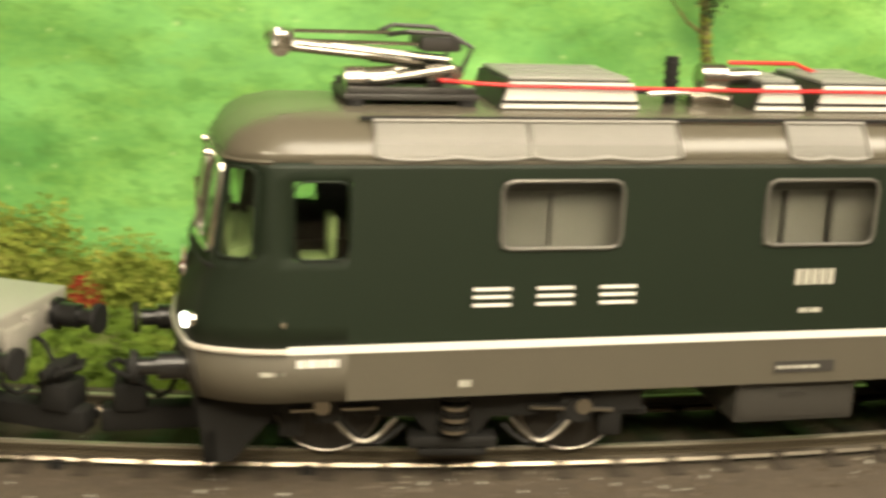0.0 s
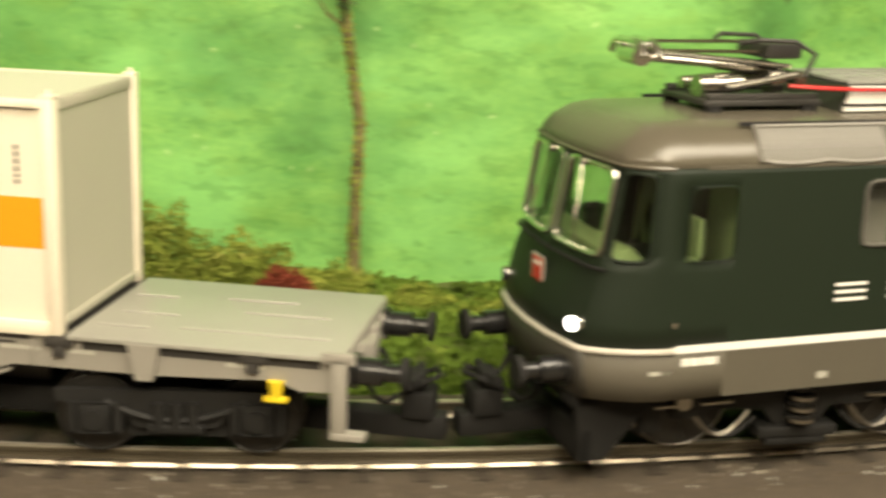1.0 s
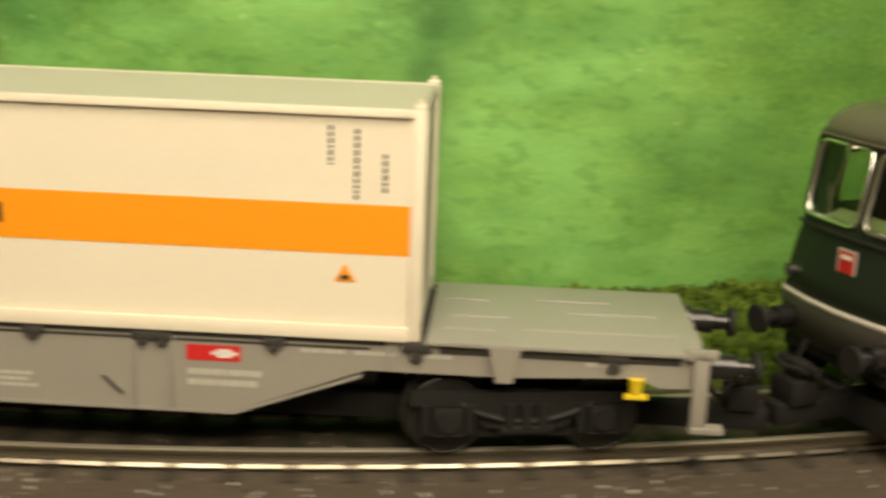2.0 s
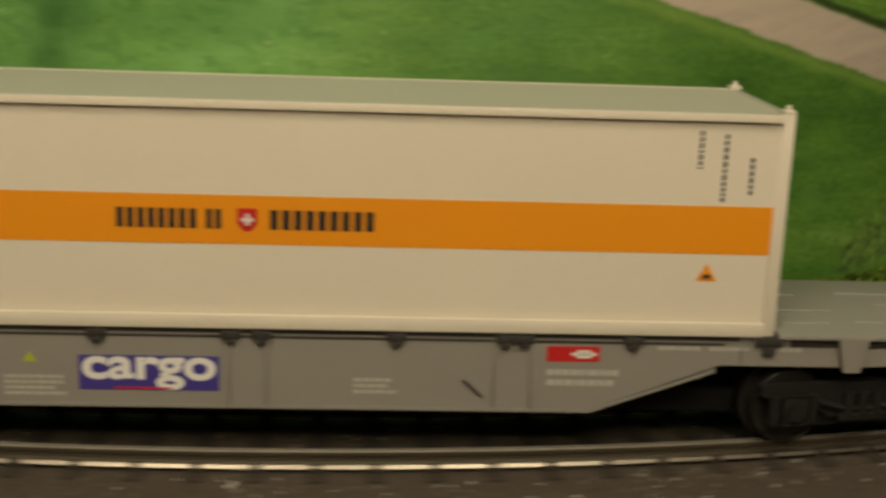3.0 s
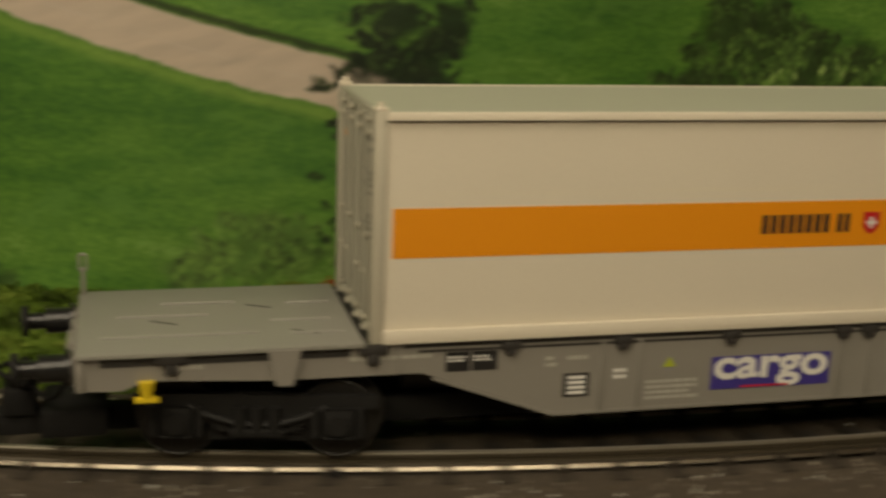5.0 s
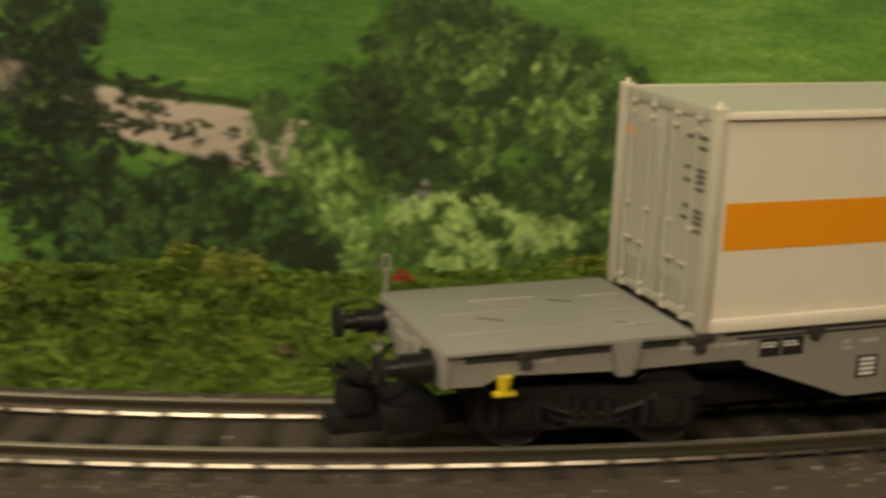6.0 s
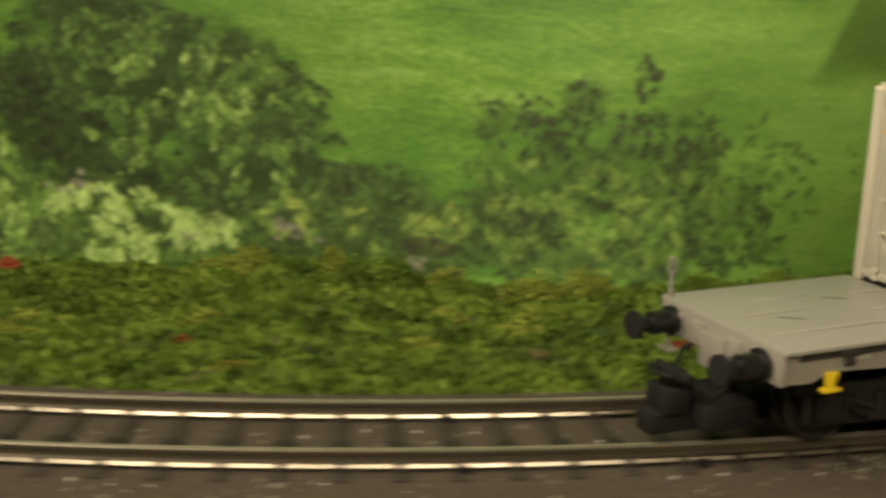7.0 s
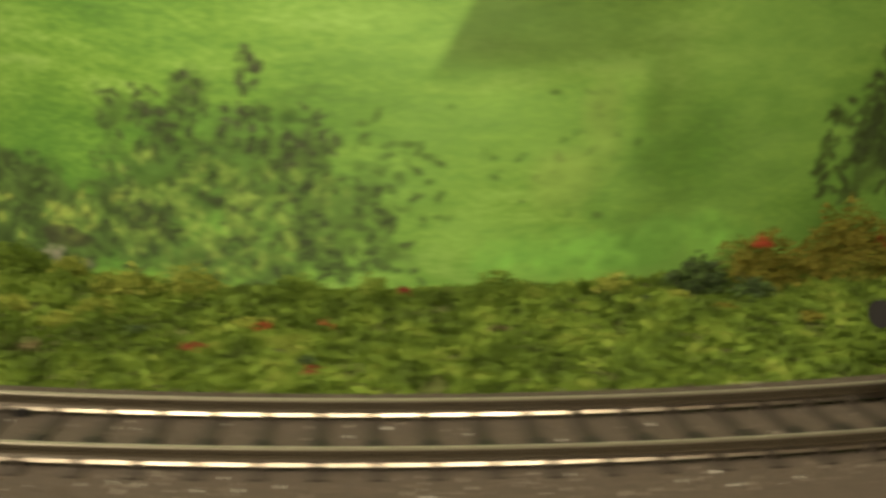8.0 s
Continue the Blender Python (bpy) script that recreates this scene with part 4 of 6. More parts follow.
def build_hedges():
    g = "lichen bushes before the backdrop"
    leaf_mound("hedge", [(-9.5, 368, -6, 2.4, 9, 19), (-13, 366, -6, 3, 9, 18), (-6.2, 370, -6, 1.8, 8, 14)], 2600, "hedge", 31, .95, "yellowish green lichen hedge before the backdrop", "hedge", g)
    leaf_mound("hedge", [(-2.2, 366, -6, 2.6, 8, 16), (1.2, 367, -6, 2.2, 8, 16), (4.6, 366, -6, 2.4, 9, 22)], 3000, "hedge", 32, .95, "tall yellowish green lichen hedge", "hedge", g)
    leaf_mound("hedge", [(7.0, 360, -6, 1.9, 8, 19), (9.6, 358, -6, 1.7, 7, 13), (12.0, 358, -6, 2.0, 7, 7)], 2600, "hedge", 33, .9, "low brownish green lichen hedge", "hedge", g)
    leaf_mound("hedge", [(15.3, 358, -9, 1.6, 6, 5), (17.6, 360, -10, 1.8, 7, 4)], 900, "hedge", 34, .9, "low green lichen clump", "hedge", g)
    leaf_mound("hedge", [(45.3, 362, -6, 1.4, 6, 6), (62.5, 362, -6, 3, 6, 5)], 900, "hedge", 35, .9, "low dark green lichen clump", "hedge", g)
    leaf_mound("hedge", [(114.2, 368, -6, 1.9, 7, 14), (117.6, 366, -6, 1.8, 7, 19), (120.5, 366, -6, 2, 7, 16)], 2600, "rust", 36, .9, "rusty green lichen hedge", "hedge", g)
    leaf_mound("hedge", [(111.6, 371, -5, 1.1, 5, 10), (113.2, 376, -5, .9, 5, 7)], 900, "leafdark", 37, .9, "dark green lichen clump beside the rusty hedge", "hedge", g)
    rng = random.Random(78)
    for i in range(44):
        d, rb = rng.uniform(68, 122), rng.uniform(374, 412)
        leaf_mound("moss_clump", [(d, rb, ground_z(d, rb) - .6, rng.uniform(.4, 1.1), rng.uniform(2, 4), rng.uniform(1.4, 3.2))], 110, ("moss", "hedge", "moss", "moss")[i % 4], 200 + i, .8, "low moss clump on the bank", "moss", "moss clumps")
    rng = random.Random(77)
    for i in range(34):
        d = rng.uniform(66, 73.5) if i % 5 == 0 else rng.uniform(84, 124)
        rb = back_r(d) + rng.uniform(4, 12)
        leaf_mound("moss_clump", [(d, rb, ground_z(d, rb) - .5, rng.uniform(.5, 1.3), 3.5, rng.uniform(2.5, 7))], 200, "moss" if i % 3 else "hedge", 100 + i, .75, "small green moss clump along the backdrop", "moss", "moss clumps")
    for i in range(16):
        d, rb = rng.uniform(70, 118), rng.uniform(366, 408)
        leaf_mound("moss_clump", [(d, rb, ground_z(d, rb) + .3, rng.uniform(.25, .5), 1.8, 1.4)], 40, ("rust", "redmoss", "bark", "leafdark")[i % 4], 300 + i, .6, ("small rusty moss clump on the bank", "small reddish moss clump on the bank", "small brown moss clump on the bank", "small dark green moss clump on the bank")[i % 4], "moss", "moss clumps")
    r = "red lichen tufts"
    leaf_mound("red_bush", [(-7.2, 374, -5, .55, 3, 6)], 220, "redflower", 41, .8, "small red lichen tuft", "bush", r)
    leaf_mound("red_bush", [(11.0, 366, -6, 1.0, 4, 9)], 1100, "redmoss", 42, .6, "red lichen tuft beside the hedge", "bush", r, uneven=.2)
    leaf_mound("red_bush", [(23.6, 372, -7, 1.4, 6, 11.5), (25.4, 378, -8, 1.8, 6, 10), (27.2, 384, -8, 1.0, 5, 6)], 6500, "redmoss", 43, .55, "long red brown lichen bush", "bush", r, uneven=.15)
    for i, (d, rr, z, s) in enumerate(((48.0, 358, -3, .35), (62.6, 356, -4, .4), (77.2, 356, -2.5, .35), (98.5, 386, -4.5, .35), (100.2, 384, -4.5, .3), (113.7, 372, 7, .35), (119, 366, 4, .3), (84, 392, -5, .25))):
        leaf_mound("red_flower", [(d, rr, z, s, 1.6, 2.2)], 40, "redflower", 50 + i, .6, "small red flower tuft in the moss", "flower", "red flowers")


def build_tree():
    """The thin lichened model tree with bare side twigs."""
    tree = thing("tree", "thin bare model tree with lichened brown bark", "tree")
    bm = bmesh.new()
    line = [(13.15, -7, 1.7), (13.18, 0, 1.35), (13.22, 15, 1.15), (13.32, 28, 1.1), (13.05, 38, 1.05), (12.85, 46, 1.15), (12.65, 56, 1.0), (12.6, 70, .8), (12.75, 90, .4)]
    for (d0, z0, r0), (d1, z1, r1) in zip(line, line[1:]):
        rod(bm, ring(d0, 346.5, z0) / MM, ring(d1, 346.5, z1) / MM, r0, 9, r1)
    part("trunk", bm, "bark", tree)
    rng = random.Random(3)
    for d, z, sd in ((12.85, 46, -1), (12.7, 56, 1), (12.7, 62, -1)):
        bm = bmesh.new()
        p = ring(d, 346.5, z) / MM
        for k in range(4):
            q = p + Vector((sd * rng.uniform(1.5, 3), rng.uniform(-1, 1), rng.uniform(1.5, 3.5)))
            rod(bm, p, q, .45 - .08 * k, 6)
            p = q
        part("twig", bm, "bark", tree)
    verts, faces = [], []
    for _ in range(500):
        i = rng.randrange(len(line) - 2)
        t = rng.random()
        d, z, r = (line[i][k] * (1 - t) + line[i + 1][k] * t for k in range(3))
        a = rng.uniform(0, 6.28)
        c = ring(d, 346.5, z) / MM + Vector((math.cos(a), math.sin(a), 0)) * r
        base = len(verts)
        q = Euler((rng.uniform(0, 6), rng.uniform(0, 6), 0)).to_matrix()
        verts += [tuple(c + q @ Vector((.6 * math.cos(k * 1.57), .45 * math.sin(k * 1.57), 0))) for k in range(4)]
        faces.append((base, base + 1, base + 2, base + 3))
    soup("lichen", verts, faces, "hedge", tree, "yellowish lichen on the bark")
    verts, faces = [], []
    for _ in range(900):
        t = rng.random() ** .6
        c = ring(12.7 + rng.gauss(.3, 1.3) * t, 347.5 + rng.uniform(-1, 3), 49 + 26 * t + rng.gauss(0, 2)) / MM
        q = Euler((rng.uniform(0, 6), rng.uniform(0, 6), 0)).to_matrix()
        base = len(verts)
        verts += [tuple(c + q @ Vector((.55 * math.cos(k * 1.57), .4 * math.sin(k * 1.57), 0))) for k in range(4)]
        faces.append((base, base + 1, base + 2, base + 3))
    soup("crown", verts, faces, "leafdark", tree, "sparse olive leaves at the top")
    return tree


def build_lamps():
    """Unseen lamps riding beside the lens, inferred from rail glints, on an added wagon."""
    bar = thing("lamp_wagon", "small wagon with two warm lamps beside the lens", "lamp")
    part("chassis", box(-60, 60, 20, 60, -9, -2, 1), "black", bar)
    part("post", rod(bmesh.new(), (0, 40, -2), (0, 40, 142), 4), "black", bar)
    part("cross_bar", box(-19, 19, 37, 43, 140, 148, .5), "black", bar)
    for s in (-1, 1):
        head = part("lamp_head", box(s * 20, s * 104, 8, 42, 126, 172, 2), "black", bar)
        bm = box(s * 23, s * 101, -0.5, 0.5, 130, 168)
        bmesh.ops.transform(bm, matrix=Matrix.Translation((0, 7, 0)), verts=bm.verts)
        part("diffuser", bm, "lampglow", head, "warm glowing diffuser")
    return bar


# ---- the container wagon (x along the track, camera side at negative y, heights above the rail head) ----
def text_on(name, words, x, z, y, height, width, mat, parent, label=""):
    cu = bpy.data.curves.new(name, "FONT")
    cu.body, cu.align_x, cu.align_y, cu.size, cu.extrude, cu.offset = words, "CENTER", "CENTER", 1.0, 0.0, 0.028
    tmp = new("tmp_text", cu)
    bpy.context.view_layer.update()
    mesh = bpy.data.meshes.new_from_object(tmp.evaluated_get(bpy.context.evaluated_depsgraph_get()))
    bpy.data.objects.remove(tmp)
    xs, ys = [v.co.x for v in mesh.vertices], [v.co.y for v in mesh.vertices]
    cx, cy, sx, sy = (max(xs) + min(xs)) / 2, (max(ys) + min(ys)) / 2, width / (max(xs) - min(xs)), height / (max(ys) - min(ys))
    for v in mesh.vertices:
        v.co = Vector((x + (v.co.x - cx) * sx, y, z + (v.co.y - cy) * sy)) * MM
    return link(name, mesh, mat, parent, label)


def print_rows(name, x0, x1, z0, z1, rows, y, mat, parent, seed, upright=False, label=""):
    """Unreadable small print as plain bars."""
    rng = random.Random(seed)
    bm = bmesh.new()
    for i in range(rows):
        if upright:
            w = (x1 - x0) / rows
            a, z = x0 + i * w, z1
            while z > z0:
                l = rng.uniform(.35, .8)
                bx(bm, a, a + w * .75, y - .04, y + .02, max(z0, z - l), z)
                z -= l + .22
        else:
            h = (z1 - z0) / rows
            a, x = z1 - (i + 1) * h, x0
            end = x1 - rng.uniform(0, .25) * (x1 - x0)
            while x < end:
                l = rng.uniform(.4, 1.3)
                bx(bm, x, min(end, x + l), y - .04, y + .02, a + h * .22, a + h * .78)
                x += l + .22
    return part(name, bm, mat, parent, label, smooth=0)


CONT_Z0, CONT_Z1, CONT_W, CONT_L = 15.95, 46.0, 13.6, 70.5


def build_container():
    c = thing("container", "cream forty foot container with an orange band, on the grey wagon", "container")
    y, L, z0, z1 = CONT_W, CONT_L, CONT_Z0, CONT_Z1
    part("body", box(-L + .9, L - .9, -y + .28, y - .28, z0 + .5, z1 - .5), "cream", c)
    roof = part("roof", box(-L + 1, L - 1, -y + .8, y - .8, z1 - .5, z1 - .12), "croof", c, "grey beige roof")
    for s in (-1, 1):
        part("top_rail", box(-L + 1.6, L - 1.6, s * y - .5, s * y + .02, z1 - 1.1, z1 - .02, .12), "cream", c)
        part("bottom_rail", box(-L + 1.6, L - 1.6, s * y - .5, s * y + .05, z0, z0 + 1.9, .12), "cream", c)
        # dark strip paints the shade under the top rail
        part("shadow_groove", box(-L + 1.6, L - 1.6, s * (y - .30), s * (y - .2), z1 - 1.32, z1 - 1.12), "joint", c)
    for sx in (-1, 1):
        for sy in (-1, 1):
            # rear posts are toned darker too, with the end's shade in the colour
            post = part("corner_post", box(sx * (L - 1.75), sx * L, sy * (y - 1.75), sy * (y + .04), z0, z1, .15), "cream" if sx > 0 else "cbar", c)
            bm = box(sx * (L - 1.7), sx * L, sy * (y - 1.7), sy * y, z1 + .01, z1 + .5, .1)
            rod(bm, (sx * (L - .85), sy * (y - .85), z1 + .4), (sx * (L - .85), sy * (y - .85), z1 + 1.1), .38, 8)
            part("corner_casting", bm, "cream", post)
        part("end_header", box(sx * (L - 1), sx * (L - .2), -y + 1.75, y - 1.75, z1 - 1.6, z1 - .05, .1), "cendshade", c)
        part("end_sill", box(sx * (L - 1), sx * (L - .2), -y + 1.75, y - 1.75, z0 + .75, z0 + 1.9, .1), "cendshade", c)
        # dark strip paints the shade of the gap below the sill
        part("end_gap", box(sx * (L - .95), sx * (L - .86), -y + 1.75, y - 1.75, z0 + .02, z0 + .74), "joint", c, "dark strip painting the gap's shade under the end sill", smooth=0)
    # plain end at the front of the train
    part("end_wall", box(L - .95, L - .45, -y + 1.75, y - 1.75, z0 + 1.5, z1 - 1.6), "cendshade", c, "plain grey beige end wall, its shade in the colour")
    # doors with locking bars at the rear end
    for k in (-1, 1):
        door = part("door", box(-L + .95, -L + .4, .15 if k > 0 else -y + 1.8, y - 1.8 if k > 0 else -.15, z0 + 1.5, z1 - 1.6, .08), "cendshade", c, "grey beige container door, its shade in the colour")
        part("recess_panel", box(-L + .41, -L + .32, (.9 if k > 0 else -y + 2.6), (y - 2.6 if k > 0 else -.9), z0 + 5.5, z1 - 4.4), "cendshade", door)
        for f in (.28, .76):
            yy = k * f * (y - 1.8)
            bm = rod(bmesh.new(), (-L + .05, yy, z0 + .6), (-L + .05, yy, z1 - .5), .28, 8)
            part("locking_bar", bm, "cendshade", door)
            for zz in (z0 + 1.0, z0 + 2.4, z0 + 13.5, z1 - 3.2, z1 - 1.6):
                part("bar_bracket", box(-L - .3, -L + .3, yy - .55, yy + .55, zz - .3, zz + .3, .08), "cbar", door)
            part("bar_handle", box(-L - .35, -L + .0, yy - .2, yy + 1.9 * (1 if f < .5 else -1) * k, z0 + 8.2, z0 + 8.6, .05), "cbar", door)
    bm = bmesh.new()
    rng = random.Random(8)
    for yy, w, rows in ((-11.3, 3.0, (42, 40.6, 37.6, 36.8, 36, 35, 32, 31.2, 30.4, 29.3)), (-7.5, 1.9, (41.8, 37.6, 35.8, 32.3, 30.6))):
        for zz in rows:
            bx(bm, -L + .24, -L + .30, yy - .2, yy + w - rng.uniform(.2, .8), zz - .3, zz + .25)
    part("end_print", bm, "greyprint", c, "small dark print on the doors", smooth=0)
    bm = bmesh.new()
    prism(bm, [(-1.3, 0), (1.3, 0), (0, 2.3)], -.03, .03)
    bmesh.ops.transform(bm, matrix=Matrix.Translation((-L + .27, 9.6, 39.5)) @ Matrix.Rotation(radians(90), 4, "Z"), verts=bm.verts)
    part("end_triangle", bm, "orange", c, smooth=0)
    ys = -y + .28
    for s in (-1, 1):
        part("band", box(-67.9, 69.0, s * y - s * .3 - .02 , s * y - s * .22, 27.2, 33.7), "orange", c, "orange band")
    # the lettering on the band as plain dark bars, with a small shield between
    bm, x = bmesh.new(), -16.6
    for n, end in ((8, -6.0), (2, -2.9), (9, 16.9)):
        x = 3.0 if n == 9 else (-5.2 if n == 2 else x)
        w = (end - x) / n
        for i in range(n):
            bx(bm, x + i * w, x + (i + .66) * w, ys - .16, ys - .10, 29.25, 31.85)
    part("band_print", bm, "ink", c, "dark bars of print on the orange band", smooth=0)
    bm = prism(bmesh.new(), [(-1.2, 32.0), (1.35, 32.0), (1.35, 30.0), (.75, 29.2), (.07, 28.85), (-.6, 29.2), (-1.2, 30.0)], ys - .16, ys - .10)
    shield = part("shield", bm, "red", c, "small red shield with a white cross", smooth=0)
    part("cross", bx(box(-.7, .85, ys - .22, ys - .17, 30.25, 30.75), -.18, .33, ys - .22, ys - .17, 29.75, 31.3), "white", shield, smooth=0)
    for x0, a, b in ((58.3, 38.6, 43.6), (61.6, 34.3, 43.2), (65.2, 35.3, 40.2)):
        print_rows("side_print", x0, x0 + .62, a, b, 1, ys - .04, "ink", c, int(a), True)
    tri = part("warning_triangle", prism(bmesh.new(), [(59.2, 23.5), (62.0, 23.5), (60.6, 26.0)], ys - .08, ys - .02), "orange", c, "orange warning triangle", smooth=0)
    part("triangle_print", box(60.0, 61.2, ys - .13, ys - .09, 23.8, 24.4), "ink", tri, smooth=0)
    return c


def bogie(parent, x, gauge_r, wheelbase, wheel_r, turn, build):
    """A bogie with its frame and two wheelsets; returns the wheelsets."""
    frame_ob = build()
    frame_ob.parent = parent
    frame_ob.matrix_basis = Matrix.Translation((x * MM, 0, 0)) @ Matrix.Rotation(radians(turn), 4, "Z")
    sets = []
    for sx in (-1, 1):
        bm = bmesh.new()
        for sy in (-1, 1):
            rod(bm, (0, sy * 7.2, 0), (0, sy * 9.6, 0), wheel_r - .12, 28)
            rod(bm, (0, sy * 6.7, 0), (0, sy * 7.2, 0), wheel_r + .7, 28)
            rod(bm, (0, sy * 9.6, 0), (0, sy * 9.8, 0), wheel_r * .45, 16)
            for k in range(6):
                a = k * math.pi / 3
                bx(bm, -.25, .25, sy * 9.7 - .15, sy * 9.7 + .15, 1, wheel_r - .8, m=Matrix.Rotation(a, 4, "Y"))
        rod(bm, (0, -7, 0), (0, 7, 0), 1.0, 8)
        ws = part("wheelset", bm, "wheel", frame_ob, "blackened wheels on their axle")
        bm = bmesh.new()
        for sy in (-1, 1):
            for r0 in (wheel_r - .1, ):
                pts = [(r0 * math.cos(k * math.pi / 16), sy * 9.75, r0 * math.sin(k * math.pi / 16)) for k in range(32)]
                tube(bm, pts, .15, 6, True)
        part("tread", bm, "tyre" if wheel_r > 6 else "wheel", ws, "worn wheel rim")
        sets.append((ws, sx * wheelbase / 2, wheel_r))
    return sets


def wagon_bogie():
    bm = bmesh.new()
    for s in (-1, 1):
        y = s * 10.9
        prism(bm, [(-15.5, 9.0), (15.5, 9.0), (15.5, 7.6), (13.6, 7.0), (13.6, 6.0), (7.2, 6.0), (5, 4.0), (-5, 4.0), (-7.2, 6.0), (-13.6, 6.0), (-13.6, 7.0), (-15.5, 7.6)], y - .6, y + .6)
        bx(bm, -3.6, 3.6, y - 1.5, y + 1.5, 3.4, 4.6, .3)
        for dx in (-2.2, 0, 2.2):
            rod(bm, (dx, y + s * .9, 4.4), (dx, y + s * .9, 7.6), .85, 10)
        for x in (-10.4, 10.4):
            bx(bm, x - 2.1, x + 2.1, y - 1.2, y + 1.4 * s, 3.4, 7.6, .4)
            bx(bm, x - 3.6, x + 3.6, y - .9, y + .9, 2.9, 3.7, .2)
            rod(bm, (x, y - 1.9, 5.3), (x, y + 1.9, 5.3), 1.4, 14)
            for dx in (-2.5, 2.5):
                rod(bm, (x + dx * 1.15, y + s * .6, 3.5), (x + dx * 1.15, y + s * .6, 7.5), .8, 10)
        tube(bm, [(x, y + s * .8, 7.6 - 2.6 * (1 - (x / 9) ** 2)) for x in range(-9, 10, 3)], .5, 6)
    bx(bm, -3, 3, -10, 10, 3, 9)
    # inner blocks added to fill the bogie, for the dark beneath the wagon
    bx(bm, -15, 15, -6.2, 6.2, 2.6, 9)
    bx(bm, -6.5, 6.5, -10.4, 10.4, 2.4, 8)
    return part("bogie", bm, "bogieblack", None, "black sprung bogie")


def loco_bogie():
    bm = bmesh.new()
    for s in (-1, 1):
        y = s * 12.0
        prism(bm, [(-24, 9.5), (25, 9.5), (25, 7.0), (20, 6.5), (15.5, 8.4), (11, 6.2), (5, 6.0), (3, 3.4), (-3, 3.4), (-5, 6.0), (-11, 6.2), (-15.5, 8.4), (-20, 6.5), (-24, 7.0)], y - .7, y + .7)
        for x in (-16.1, 16.1):
            bx(bm, x - 2.3, x + 2.3, y - 1.3, y + 1.3, 5.2, 9.3, .4)
            rod(bm, (x, y - 1.9, 7.2), (x, y + 1.9, 7.2), 1.6, 14)
        for z in range(6):
            rod(bm, (0, y + s * .9, 4.0 + z * .95), (0, y + s * .9, 4.5 + z * .95), 1.9 if z % 2 else 1.4, 14)
        bx(bm, -5.8, 5.8, y - 1.8, y + 1.8, 2.0, 3.6, .3)
        bx(bm, -4.5, 4.5, y - 1.6, y + 1.6, .9, 1.9, .2)
        for sx in (-1, 1):
            tube(bm, [(sx * (6.5 + k * 1.5), y + s * 1.2, 5.2 - 2.6 * math.sin(k * .62)) for k in range(7)], .38, 6)
            bx(bm, sx * 19.5, sx * 22.5, y - .6, y + .9, 3.2, 7.5, .3)
            bx(bm, sx * 20, sx * 26, y - .2, y + 1.2, 6.0, 7.0, .2)
    bx(bm, -20, 20, -6, 6, 4.5, 9)
    ob = part("bogie", bm, "bogieblack", None, "black sprung bogie")
    for s in (-1, 1):
        y = s * 13.5
        for sx in (-1, 1):
            bm = tube(bmesh.new(), [(sx * (7.5 + k * 1.35), y, 6.2 - 3.3 * math.sin(k * .52)) for k in range(8)], .34, 6)
            rod(bm, (sx * 10, y, 7.6), (sx * 21, y, 7.2), .3, 6)
            rod(bm, (sx * 17, y - .5, 7.8), (sx * 17, y + .5, 7.8), 1.1, 10)
            part("brake_rod", bm, "tyre", ob, "worn metal brake rod")
        bm = bmesh.new()
        for z in (4.6, 6.2, 7.8):
            rod(bm, (0, y - .3, z), (0, y - .3, z + .5), 1.9, 14)
        part("spring", bm, "tyre", ob, "worn metal spring")
    return ob


def buffer_part(parent, x, sx, y, z, length):
    bm = rod(bmesh.new(), (x, y, z), (x + sx * length * .55, y, z), 1.75, 16)
    rod(bm, (x + sx * length * .5, y, z), (x + sx * (length - 1), y, z), 1.15, 14)
    rod(bm, (x - sx * .1, y, z), (x + sx * .6, y, z), 2.3, 16)
    b = part("buffer", bm, "glossblack", parent, "glossy black buffer")
    bm = rod(bmesh.new(), (x + sx * (length - .8), y, z), (x + sx * length, y, z), 2.1, 18)
    part("buffer_head", bm, "black", b)


def coupler(parent, x, sx):
    part("drawbar", box(x - sx * 16, x + sx * 11.0, -1.8, 1.8, 1.5, 4.7, .4), "deepblack", parent, "low black drawbar")
    bm = bx(bmesh.new(), x + sx * 5, x + sx * 9.4, -2.6, 2.6, 4.4, 8.2, .5)
    bx(bm, x + sx * 5.5, x + sx * 8.0, -1.8, 1.8, 8.0, 10.6, .5)
    rod(bm, (x + sx * 6.6, -4.0, 9.8), (x + sx * 6.6, 4.0, 9.8), .7, 10)
    part("coupler", bm, "deepblack", parent, "black coupler")
    part("coupler_loop", tube(bmesh.new(), [(x + sx * 5, -2.4, 8), (x + sx * 9, -2.4, 10.2), (x + sx * 10, 0, 10.2), (x + sx * 9, 2.4, 10.2), (x + sx * 5, 2.4, 8)], .4, 6), "deepblack", parent)
    for yy in (-5.6, 5.6):
        part("hose", tube(bmesh.new(), [(x - sx * .3, yy, 11.4), (x + sx * 1.0, yy, 10.8), (x + sx * 2.2, yy, 8.4), (x + sx * 3.6, yy * .85, 7.4), (x + sx * 4.8, yy * .6, 8.2)], .38, 7), "deepblack", parent, "black brake hose")
    if sx < 0 and x < -90:
        # black block added to hide the rails, for the shaded mass below
        part("coupler_mount", box(x - sx * 4, x + sx * 4.5, -5.5, 5.5, 2.2, 6.0, .6), "deepblack", parent)


